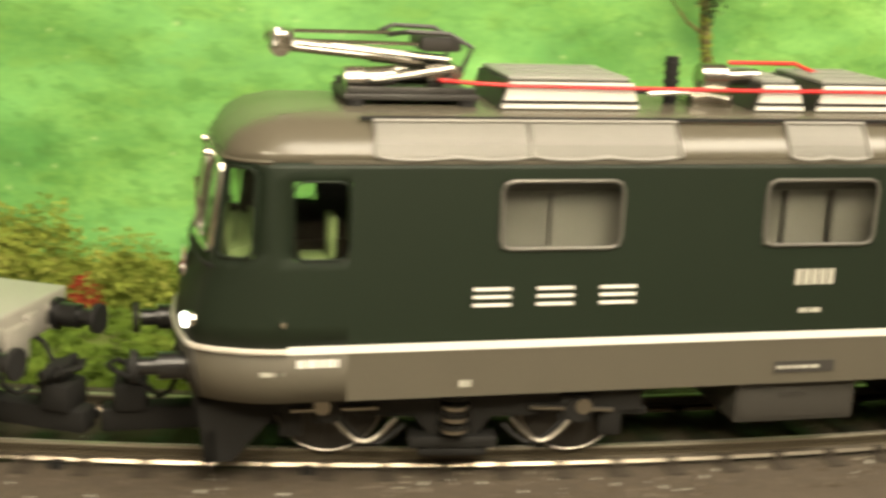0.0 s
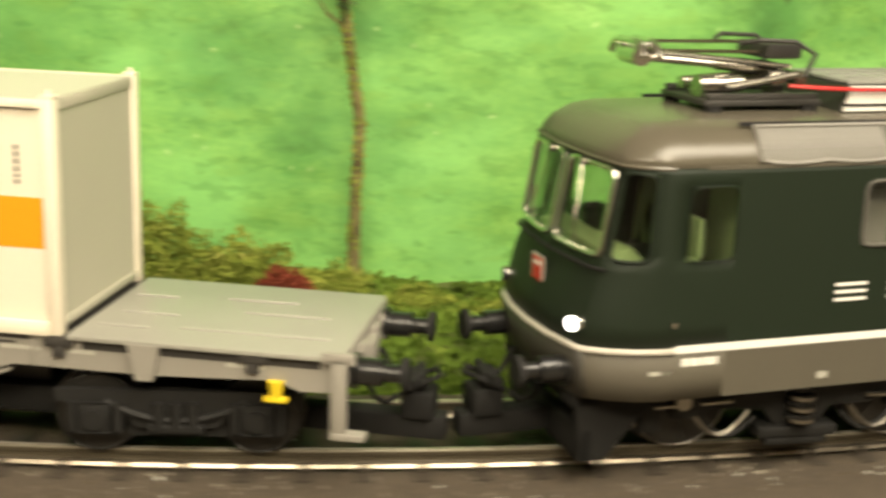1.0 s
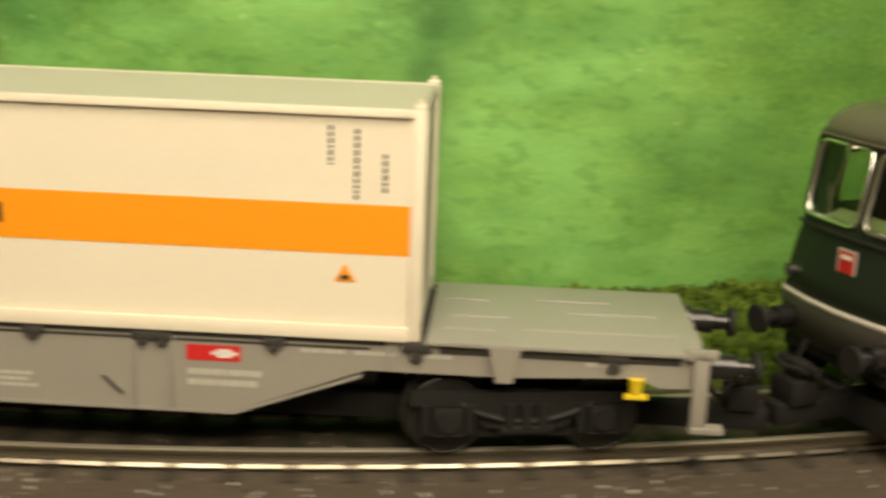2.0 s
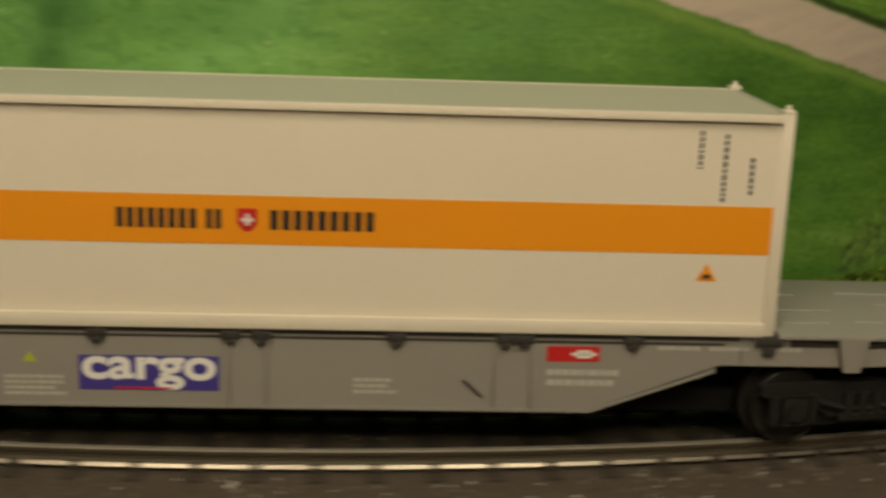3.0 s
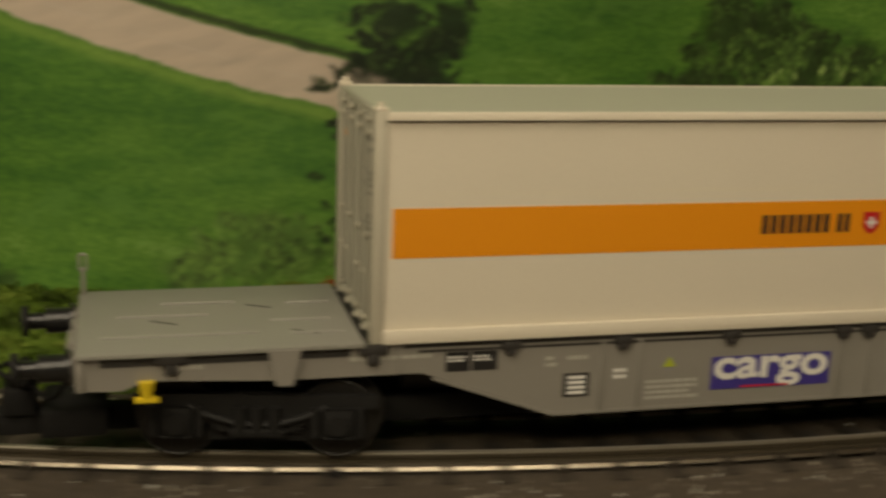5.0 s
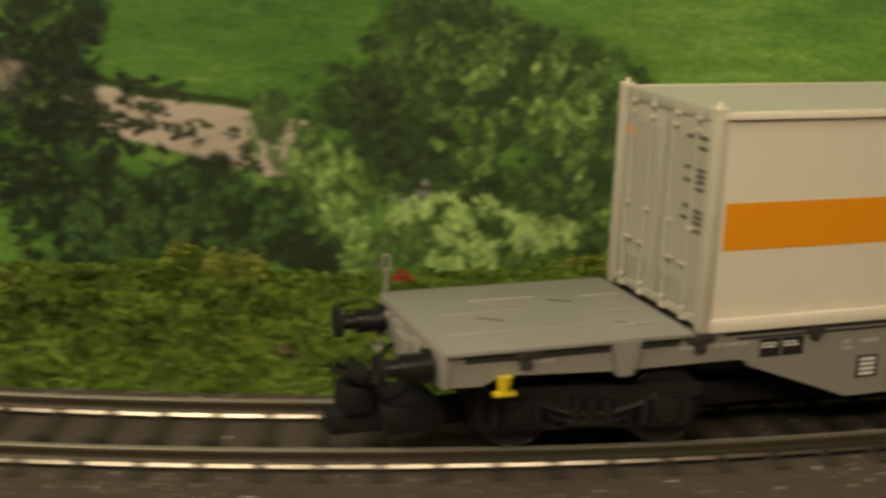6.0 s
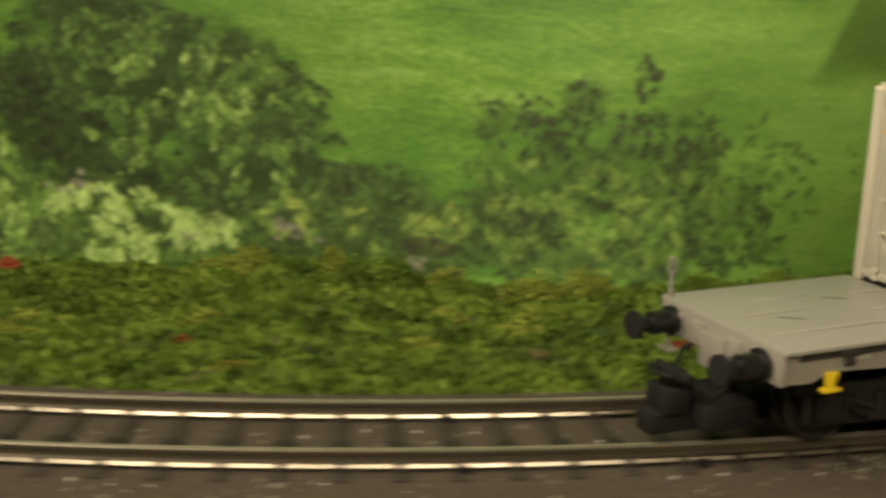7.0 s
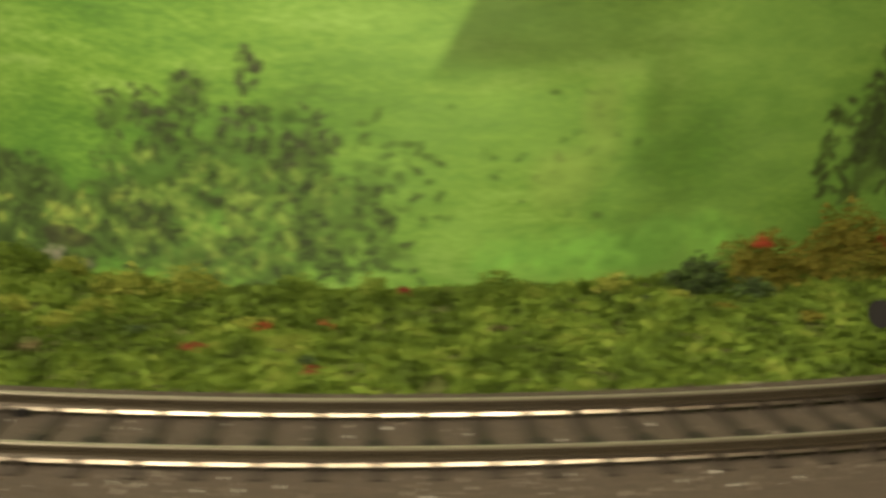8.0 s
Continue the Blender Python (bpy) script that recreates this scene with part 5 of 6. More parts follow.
def build_wagon():
    w = thing("container_wagon", "long grey four axle container wagon on two black bogies", "wagon")
    L, y = 106.8, 13.2
    side = [(-L, 15.6), (L, 15.6), (L, 11.4), (101.5, 11.2), (98.5, 12.4), (82, 11.6), (63.5, 11.6), (46, 5.0), (-45, 5.0), (-63.5, 11.6), (-82, 11.6), (-98.5, 12.4), (-101.5, 11.2), (-L, 11.4)]
    for s in (-1, 1):
        beam = part("side_beam", prism(bmesh.new(), side, s * (y - 1.1), s * y), "wagon", w, "grey side beam")
        bm = prism(bmesh.new(), [(-62, 11.0), (-45, 5.0), (46, 5.0), (63, 11.0), (63, 10.6), (46.2, 4.55), (-45.2, 4.55), (-62, 10.6)], s * (y - 1.2), s * (y + .12))
        part("bottom_flange", bm, "wagon", beam)
        # raised dark strips paint the shade of the deck slit and clip groove
        part("top_recess", bx(bx(box(-66, 66, s * y, s * (y + .06), 15.1, 15.75), -104, -73, s * y, s * (y + .06), 14.35, 15.4), 73, 104, s * y, s * (y + .06), 14.35, 15.4), "joint", beam, "dark strip painting the shade under the deck edge")
        part("clip_groove", box(-64, 64, s * y, s * (y + .05), 14.4, 14.75), "joint", beam, "dark strip painting the groove's shade between the clips")
        for x in (-38.4, -32.9, -2.4, 2.5, 33.0, 38.0, -66.5, 66.5):
            part("rib", box(x - .22, x + .22, s * y, s * (y + .35), 5.2 if abs(x) < 44 else 11.7, 15.0, .08), "wagon", beam)
        for x in (-51.5, -35.6, -19.6, -2.2, 1.9, 19.7, 34.2, 36.8, 51.5):
            bm = bx(bmesh.new(), x - 1.3, x + 1.3, s * y, s * (y + .75), 14.5, 15.6, .15)
            bx(bm, x - .6, x + .6, s * y, s * (y + .7), 13.7, 14.5, .1)
            part("clip", bm, "joint", beam, "dark container clip")
        for x in (-95.5, -70, 70, 95.5):
            bm = bx(bmesh.new(), x - 1.9, x + 1.9, s * y, s * (y + .7), 14.6, 15.9, .15)
            bx(bm, x - .8, x + .8, s * y, s * (y + .6), 13.2, 14.6, .1)
            part("clip", bm, "joint", beam, "dark container clip")
        for x in (-81.5, 81.5):
            part("bracket", prism(bmesh.new(), [(x - 2.1, 15.9), (x + 2.1, 15.9), (x + 1.1, 11.2), (x - 1.1, 11.2)], s * y, s * (y + 1.1)), "wagon", beam, "grey tapered bracket")
        for x in (-98.5, 98.5):
            bm = rod(bmesh.new(), (x, s * (y + .3), 12.5), (x, s * (y + .3), 10.3), 1.05, 14, .7)
            bx(bm, x - 1.5, x + 1.5, s * (y - .2), s * (y + 1.0), 9.8, 10.4, .15)
            part("brake_handle", bm, "yellow", beam, "yellow brake handle")
    for s in (-1, 1):
        # the rest's dark colour stands in for shadow between container and deck
        part("container_rest", box(s * 64, s * 71.1, -12.8, 12.8, 13.5, 15.6), "joint", w, "rest under the container end, dark for the gap's shade")
        deck = part("deck", box(s * 71.2, s * L, -14.1, 14.1, 15.65, 16.3, .15), "deck", w, "grey end deck")
        for x0, x1, yy in ((73, 80, -8.5), (84, 104, -7.6), (73, 79, 5.2), (86, 96, 6.5), (74, 82, -2.5), (90, 102, 1.0)):
            part("deck_rib", box(s * x0, s * x1, yy - .32, yy + .32, 16.28, 16.5, .1), "deckrib", deck)
        for x, yy, a in ((96, -2, 30), (83, 4, 28), (78, -8, 32)) if s < 0 else ():
            bm = bx(bmesh.new(), -1.9, 1.9, -.14, .14, 16.29, 16.36, m=Matrix.Translation((s * x, yy, 0)) @ Matrix.Rotation(radians(-a), 4, "Z"))
            part("deck_slot", bm, "joint", deck)
        bm = bx(bmesh.new(), s * (L - .9), s * (L + .25), -13.6, 13.6, 11.3, 16.1, .2)
        beam = part("headstock", bm, "wagon", w, "grey headstock")
        bm = bmesh.new()
        for yy in (-9.5, -4, 4, 9.5):
            part("buffer_plate", box(s * (L + .2), s * (L + 1.1), yy - 1.6, yy + 1.6, 11.7, 15.2, .4), "wagon", beam)
        part("drawgear_plate", box(s * (L + .2), s * (L + 1.5), -2.5, 2.5, 9.5, 14.5, .3), "wagon", beam)
        for yy in (-10, 10):
            buffer_part(w, s * (L + .8), s, yy, 13.5, 7.0)
        coupler(w, s * (L + .5), s)
    # step and handrail at opposite corners
    bm = bx(bmesh.new(), 105.6, 107.6, -14.2, -13.3, 6.2, 16.2, .15)
    bx(bm, 105.6, 110.0, -14.4, -12.4, 5.6, 6.5, .15)
    bx(bm, 104.4, 108.6, -14.2, -13.2, 15.4, 16.9, .2)
    part("step", bm, "wagon", w, "grey corner step")
    bm = rod(bmesh.new(), (-106.4, 12.6, 16), (-106.4, 12.6, 20.2), .3, 8)
    tube(bm, rounded(-106.9, -105.9, 19.8, 22.2, .45, 12.6), .2, 6, True)
    part("handrail", bm, "wagon", w, "thin grey signal bracket")
    bm = rod(bmesh.new(), (-108, 10, 13.4), (-108, 10, 9.6), .35, 8)
    bx(bm, -109, -107, 8.6, 11.4, 9.2, 9.6, .1)
    part("corner_hook", bm, "wagon", w)
    # black blocks added in place of the wagon's own shade on rail and ballast
    part("brake_gear", bx(bx(box(-68, 68, -6.5, 6.5, 2.2, 6.0, .4), -40, -22, -9.5, 9.5, 2.6, 6.0, .4), 18, 44, -9.5, 9.5, 2.6, 6.0, .4), "deepblack", w, "black block standing in for the shade under the frame")
    for sx in (-1, 1):
        # added block closes the bright gap between bogie and beam
        part("bolster", box(sx * 60, sx * 100, -6, 6, 8.8, 13.6, .3), "deepblack", w, "black block filling the shaded gap over the bogie")
    part("centre_sill", bx(box(-64, 64, -4, 4, 6, 14), -L, L, -2.5, 2.5, 11, 15.5), "darkgrey", w, "dark centre sill")
    for sx in (-1, 1):
        part("cross_bearer", box(sx * 20 - 2, sx * 20 + 2, -12, 12, 8, 13), "darkgrey", w)
    # markings
    ys = -y - .02
    sign = part("sign", box(-22.1, -3.7, ys - .06, ys, 6.95, 11.75), "blue", w, "blue sign with the white word cargo", smooth=0)
    text_on("sign_text", "cargo", -12.9, 9.3, ys - .10, 4.6, 17.5, "white", sign)
    part("sign_underline", box(-17.5, -10, ys - .11, ys - .07, 7.1, 7.35), "red", sign, smooth=0)
    red = part("red_plate", box(39.9, 47.1, ys - .06, ys, 11.85, 14.0), "red", w, "small red plate with a white emblem", smooth=0)
    part("emblem", bx(box(43.3, 46.6, ys - .11, ys - .07, 12.7, 13.15), 44, 45.9, ys - .11, ys - .07, 12.35, 13.5), "white", red, smooth=0)
    print_rows("pale_print", 40.1, 50.4, 8.1, 11.0, 2, ys, "paleprint", w, 3)
    print_rows("pale_print", -31.8, -23.7, 5.9, 9.0, 4, ys, "paleprint", w, 4)
    print_rows("pale_print", 14.1, 20.1, 6.7, 9.2, 3, ys, "paleprint", w, 5)
    print_rows("pale_print", -46.5, -44.8, 11.4, 13.2, 2, ys, "paleprint", w, 6)
    print_rows("pale_print", -43.4, -40.2, 12.2, 13.2, 1, ys, "paleprint", w, 7)
    for x in (-96, -73, -67.5, 55, 62, 70, 92):
        print_rows("pale_print", x, x + 6, 13.5, 14.4, 1, ys, "paleprint", w, int(x) + 200)
    part("data_panel", box(-60.3, -57.0, ys - .06, ys, 11.6, 14.3), "ink", w, smooth=0)
    part("data_panel", box(-56.7, -53.2, ys - .06, ys, 11.6, 14.3), "ink", w, smooth=0)
    for x in (-60.0, -56.4):
        print_rows("panel_print", x, x + 2.6, 12.9, 13.8, 2, ys - .08, "white", w, int(x))
    bm = box(-43.8, -40.1, ys - .06, ys, 7.1, 10.5)
    rack = part("label_holder", bm, "joint", w, "dark label holder with pale slats", smooth=0)
    for k in range(4):
        part("slat", box(-43.2, -40.7, ys - .12, ys - .07, 7.5 + k * .72, 7.95 + k * .72), "white", rack, smooth=0)
    part("hook", prism(bmesh.new(), [(28.6, 9.0), (29.1, 9.0), (31.6, 6.7), (31.1, 6.7)], ys - .25, ys), "joint", w, smooth=0)
    print_rows("red_white_label", -36.6, -34.6, 9.2, 11, 2, ys, "white", w, 11)
    part("lime_label", prism(bmesh.new(), [(-29.4, 10.7), (-27.5, 10.7), (-28.45, 12.1)], ys - .06, ys), "lime", w, "small lime green label", smooth=0)
    wheels = []
    for s in (-1, 1):
        wheels += bogie(w, s * 82.5, 0, 20.8, 5.3, s * 10.7, wagon_bogie)
    return w, wheels


# ---- the locomotive ----
ROWS = (10.5, 13.5, 17.0, 20.5, 24.0, 27.0, 28.6, 29.6, 38.15, 39.6, 40.4, 41.6, 43.1, 44.35, 45.15, 45.55, 45.7)
NOSE = (81.0, 81.6, 82.0, 81.4, 80.4, 79.2, 78.9, 78.7, 77.0, 76.9, 77.1, 76.6, 75.4, 73.2, 70.2, 66.0, 56.0)
HALF = (17.0, 17.0, 17.0, 17.0, 17.0, 17.0, 17.0, 17.0, 17.0, 17.0, 16.8, 16.35, 15.3, 13.6, 11.2, 8.0, 3.0)
SIDE_X = (-70.5, -68.2, -61.4, -42.8, -27.2, -7.8)
FRONT = ((0.0, 1.0), (.045, .998), (.38, .965), (.735, .86), (.80, .80), (.89, .58), (.965, .28), (1.0, 0.0))


def shell_point(col, row, side=1):
    """The body's surface: col counts from the nose's middle along one side to the other nose; side 1 is the camera's side."""
    n = len(FRONT)
    nose, half = NOSE[row], HALF[row]
    flip = 1
    total = 2 * (n - 1) + 2 * len(SIDE_X)
    if col > (total - 1) / 2:
        col, flip = total - 1 - col, -1
    shrink = min(1.0, (nose - 1.5) / 70.5)
    if col < n - 1:
        f, g = FRONT[col]
        x = -(70.5 * shrink) - (nose - 70.5 * shrink) * g
        yy = half * f
    else:
        x, yy = SIDE_X[col - n + 1] * shrink, half
    return Vector((x * flip, -yy * side, ROWS[row]))


COLS = 2 * (len(FRONT) - 1) + 2 * len(SIDE_X)
NF = len(FRONT) - 1
WINDOWS = [("windscreen", 1, 3, 6, 9), ("quarter_window", 4, 6, 6, 9), ("cab_window", NF + 1, NF + 2, 6, 8), ("side_window", NF + 3, NF + 4, 7, 8), ("side_window", NF + 5, NF + 6, 7, 8),
           ("side_window", COLS - NF - 5, COLS - NF - 4, 7, 8), ("cab_window", COLS - NF - 3, COLS - NF - 2, 6, 8), ("quarter_window", COLS - 7, COLS - 5, 6, 9), ("windscreen", COLS - 4, COLS - 2, 6, 9)]


def holed(col, row):
    return any(c0 <= col < c1 and r0 <= row < r1 for _, c0, c1, r0, r1 in WINDOWS)


def build_shell(loco, row0, row1, mat, name, label, cap=False):
    bm = bmesh.new()
    for side in (1, -1):
        grid = [[bm.verts.new(shell_point(c, r, side)) for c in range(COLS)] for r in range(row0, row1 + 1)]
        for r in range(row1 - row0):
            for c in range(COLS - 1):
                if not holed(c, r + row0):
                    bm.faces.new((grid[r][c], grid[r][c + 1], grid[r + 1][c + 1], grid[r + 1][c]))
        if cap:
            mid = [bm.verts.new((v.co.x, 0, v.co.z + .15)) for v in grid[-1]]
            for c in range(COLS - 1):
                bm.faces.new((grid[-1][c], grid[-1][c + 1], mid[c + 1], mid[c]))
    bmesh.ops.remove_doubles(bm, verts=bm.verts, dist=.02)
    ob = part(name, bm, mat, loco, label, smooth=42)
    for p in ob.data.polygons:
        if abs(p.normal.y) > .9995 and abs(p.center.x) < .0615:
            p.use_smooth = False
    sol = ob.modifiers.new("thickness", "SOLIDIFY")
    sol.thickness, sol.offset = .0006, -1
    return ob


def build_loco():
    loco = thing("locomotive", "dark green electric locomotive with grey roof and grey skirt", "locomotive")
    build_shell(loco, 0, 2, "skirt", "skirt", "grey lower skirt")
    body = build_shell(loco, 2, 10, "green", "body", "dark green painted body")
    roof = build_shell(loco, 10, len(ROWS) - 1, "roof", "roof", "grey brown rounded roof", True)
    # white waist line, silver round the noses
    for side in (1, -1):
        bm = box(-68.8, 68.8, -17.15 if side > 0 else 16.98, -16.98 if side > 0 else 17.15, 16.75, 17.75)
        part("waist_stripe", bm, "white", loco, "white waist stripe", smooth=0)
        for end in (1, -1):
            cols = range(0, NF + 1) if end > 0 else range(COLS - 1, COLS - NF - 2, -1)
            tube_pts = [shell_point(c, 2, side) for c in cols] + [Vector((-68.8 * end, -17.05 * side, 17.0))]
            part("nose_trim", tube(bmesh.new(), [p + Vector((0, 0, .1)) for p in tube_pts], .42, 8), "trim", loco, "cream nose trim")
            gut = [shell_point(c, 10, side) for c in cols]
            part("cab_gutter", tube(bmesh.new(), gut, .28, 6), "roof", loco)
        part("gutter", box(-66, 66, -16.95 * side, -16.6 * side, 40.2, 40.65), "skirt", loco, smooth=0)
    # windows: frame and pane each
    for side in (1, -1):
        for name, c0, c1, r0, r1 in WINDOWS:
            bl, br, tl, tr = shell_point(c0, r0, side), shell_point(c1, r0, side), shell_point(c0, r1, side), shell_point(c1, r1, side)
            mids = [shell_point(c, r0, side) for c in range(c0 + 1, c1)]
            midt = [shell_point(c, r1, side) for c in range(c0 + 1, c1)]
            out = (bl + br + tl + tr) / 4
            nrm = (br - bl).cross(tl - bl).normalized()
            if nrm.dot(Vector((out.x * .25, out.y, 0))) < 0:
                nrm = -nrm
            loop = [bl, *mids, br, tr, *reversed(midt), tl]
            # rounded corners
            path = []
            k = len(loop)
            for i, p in enumerate(loop):
                a, b = loop[i - 1], loop[(i + 1) % k]
                if (a - p).normalized().dot((b - p).normalized()) < -.75:
                    path.append(p)
                else:
                    ra = min(1.3, (a - p).length / 2.2) * (a - p).normalized()
                    rb = min(1.3, (b - p).length / 2.2) * (b - p).normalized()
                    path += [p + ra, p + (ra + rb) * .29, p + rb]
            mat = "silver" if name == "windscreen" else "frame" if name == "side_window" else "green"
            win = part(name, tube(bmesh.new(), [p + nrm * .12 for p in path], .4 if name == "windscreen" else .13 if name == "cab_window" else .24, 8, True), mat, loco, "window frame with rounded corners")
            bm = bmesh.new()
            lo, hi = [bl, *mids, br], [tl, *midt, tr]
            back_lo, back_hi = [p - nrm * .45 for p in lo], [p - nrm * .45 for p in hi]
            f = [[bm.verts.new(p - nrm * .1) for p in lo], [bm.verts.new(p - nrm * .1) for p in hi], [bm.verts.new(p) for p in back_hi], [bm.verts.new(p) for p in back_lo]]
            for q in range(4):
                A, B = f[q], f[(q + 1) % 4]
                for i in range(len(A) - 1):
                    bm.faces.new((A[i], A[i + 1], B[i + 1], B[i]))
            bm.faces.new([f[q][0] for q in range(4)])
            bm.faces.new([f[q][-1] for q in range(4)])
            pane = part("pane", bm, "glass", win, "clear window pane", smooth=0)
            pane.visible_shadow = False
    # inside: machine room panels, bulkheads, cab floor, desk and seat
    for s in (-1, 1):
        for x0, x1 in ((-52, -35.2), (-34.9, -20), (-19.6, -3.2), (-2.4, 3.4), (4.6, 19), (20, 35), (35.4, 52)):
            part("machine_panel", box(x0, x1, s * 10.5, s * 12.2, 11, 36.0 if abs(x0) > 15 else 36.8, .3), "inside", loco, "beige machine room panel")
        # dark block added to imitate the shade at the top of the windows
        part("dark_duct", box(-53, 53, s * 9, s * 12.6, 35.9, 39.5, .2), "darkgrey", loco)
    for e in (-1, 1):
        part("bulkhead", box(e * 56, e * 57, -16.2, 16.2, 11, 40), "cabin", loco, "green bulkhead behind the cab")
        part("bulkhead_door", box(e * 57.05, e * 57.5, -2.8, 3.4, 23.3, 37.5, .2), "darkgrey", loco, "dark door in the bulkhead")
        part("cab_floor", box(e * 57.2, e * 76, -14.5, 14.5, 22.5, 23.2), "darkgrey", loco)
        part("desk", prism(bmesh.new(), [(e * 71, 23.3), (e * 75.5, 23.3), (e * 75.5, 28.4), (e * 72.5, 29.2), (e * 71, 27.8)], -11, 11), "cabin", loco, "pale green driving desk")
        part("bulkhead_panel", box(e * 57.3, e * 58, -12, -4, 24, 38.5, .2), "cabin", loco, "pale green door in the bulkhead")
        for yy in (-8.5,):
            bm = bx(bmesh.new(), e * 62.5, e * 66.5, yy - 2.4, yy + 2.4, 26.0, 27.2, .4)
            bx(bm, e * 62.0, e * 63.2, yy - 2.2, yy + 2.2, 27, 32.5, .5)
            rod(bm, (e * 64.5, yy, 23.2), (e * 64.5, yy, 26.2), .8, 8)
            part("seat", bm, "cabin", loco, "pale green cab seat")
    # dark buffer beams across the lower noses
    for e in (1, -1):
        cols = range(0, 5) if e > 0 else range(COLS - 1, COLS - 6, -1)
        bm = bmesh.new()
        for side in (1, -1):
            rows = [[bm.verts.new(shell_point(c, r, side) + Vector((-.18 * e, 0, -.25 * (r == 2)))) for c in cols] for r in range(3)]
            for r in range(2):
                for c in range(4):
                    bm.faces.new((rows[r][c], rows[r][c + 1], rows[r + 1][c + 1], rows[r + 1][c]))
        bmesh.ops.remove_doubles(bm, verts=bm.verts, dist=.02)
        beam = part("buffer_beam", bm, "beam", loco, "dark brown buffer beam under the nose trim")
        sol = beam.modifiers.new("thickness", "SOLIDIFY")
        sol.thickness, sol.offset = .0003, 0
    # nose fittings
    for e in (-1, 1):
        def nose_x(v, z):
            half = 17.0
            nose = float(np.interp(z, ROWS, NOSE))
            g = float(np.interp(abs(v) / half, [f for f, _ in FRONT], [q for _, q in FRONT]))
            return 70.5 + (nose - 70.5) * g
        for yy in (-11.8, 11.8):
            x = nose_x(yy, 20)
            ring_ob = part("headlight", rod(bmesh.new(), (e * (x - .6), yy, 20.0), (e * (x + .55), yy * 1.01, 20.0), 1.15, 18), "silver", loco, "round headlight")
            part("lens", rod(bmesh.new(), (e * (x + .5), yy, 20.0), (e * (x + .85), yy * 1.01, 20.0), .95, 18), "headlight" if e * yy > 0 else "darkgrey", ring_ob, "headlight lens")
        x = nose_x(0, 24)
        crest = part("crest", prism(bmesh.new(), [(-1.5, 25.7), (1.5, 25.7), (1.5, 22.0), (-1.5, 22.0)], -.12, .12), "red", loco, "small red and white nose crest", smooth=0)
        crest.matrix_basis = Matrix.Translation((e * (x + .25) * MM, 0, 0)) @ Matrix.Rotation(radians(90), 4, "Z")
        part("crest_border", prism(bmesh.new(), [(-1.85, 26.0), (1.85, 26.0), (1.85, 21.7), (-1.85, 21.7)], -.08, .08), "paleprint", crest, smooth=0)
        part("crest_print", bx(bx(box(-1.0, .2, -.2, -.13, 24.6, 25.2), -.2, 1.0, -.2, -.13, 22.6, 23.2), -1.0, 1.0, .13, .2, 24.6, 25.2), "white", crest, smooth=0)
        for yy in (-5, 5):
            a, b = Vector((e * (nose_x(yy, 39) + .9), yy, 39.3)), Vector((e * (nose_x(yy, 33) + .9), yy * 1.35, 32.0))
            bm = tube(bmesh.new(), [a, a + Vector((0, yy * .12, -1.2)), b], .16, 6)
            tube(bm, [b + Vector((0, .4, 2)), b + Vector((0, 0, -2.6))], .2, 6)
            rod(bm, a - Vector((e * 1, 0, 0)), a + Vector((e * .3, 0, .3)), .55, 8)
            part("wiper", bm, "nickel", loco, "bright windscreen wiper")
        rail_pts = [Vector((e * (nose_x(v, 27.3) + .7), v, 27.3)) for v in (-14, -12, -9, -5, 0, 5, 9, 12, 14)]
        part("nose_rail", tube(bmesh.new(), rail_pts, .26, 6), "black", loco, "dark rail under the windscreens")
        for yy in (-10, 10):
            buffer_part(loco, e * (nose_x(yy, 13.5) - .3), e, yy, 13.5, 7.2)
        coupler(loco, e * 80.5, e)
        bm = bmesh.new()
        for s in (-1, 1):
            prism(bm, [(e * 67.5, 9.8), (e * 79.6, 9.8), (e * 78.4, 1.0), (e * 75, 1.0)], s * 11, s * 12)
        bx(bm, e * 76.8, e * 78.8, -12, 12, .9, 5.5, .3)
        bx(bm, e * 76, e * 80, -12, 12, 8.5, 10.5, .2)
        part("snow_plough", bm, "deepblack", loco, "black snow plough under the nose")
    # roof: grille panels, roof gear, red high voltage line, pantographs
    for s in (-1, 1):
        for x0, x1 in ((-58.5, -39.2), (-39.1, -19.8), (-4.9, 6.2), (19.8, 39.1), (39.2, 58.5)):
            # upright ribs that bow over the roof's shoulder, dished at the lower edge
            bm = bmesh.new()
            lo, hi = Vector((0, -16.5 * s, 40.75)), Vector((0, -13.7 * s, 44.7))
            up = Vector((0, -s * .75, .6)).normalized() * .35
            n = int((x1 - x0) / .42)
            for k in range(n):
                xa, xb = x0 + .4 + (x1 - x0 - .8) * k / n, x0 + .4 + (x1 - x0 - .8) * (k + .7) / n
                ring_a, ring_b = [], []
                for q in range(6):
                    p = lo.lerp(hi, q / 5) + up * (.8 + 1.1 * math.sin(math.pi * (q + .4) / 5.8))
                    ring_a.append(bm.verts.new((xa, p.y, p.z)))
                    ring_b.append(bm.verts.new((xb, p.y, p.z)))
                for q in range(5):
                    bm.faces.new((ring_a[q], ring_b[q], ring_b[q + 1], ring_a[q + 1]))
            back_lo, back_hi = lo + up * .5, hi + up * .5
            vs = [bm.verts.new((x, p.y, p.z)) for p in (back_lo, back_lo.lerp(back_hi, .5) + up * .8, back_hi) for x in (x0 + .3, x1 - .3)]
            bm.faces.new((vs[0], vs[1], vs[3], vs[2]))
            bm.faces.new((vs[2], vs[3], vs[5], vs[4]))
            gr = part("roof_grille", bm, "grille", loco, "light grey louvred roof panel", smooth=0)
            bm = bmesh.new()
            out = [lo + up * 1.4, hi + up * 1.4]
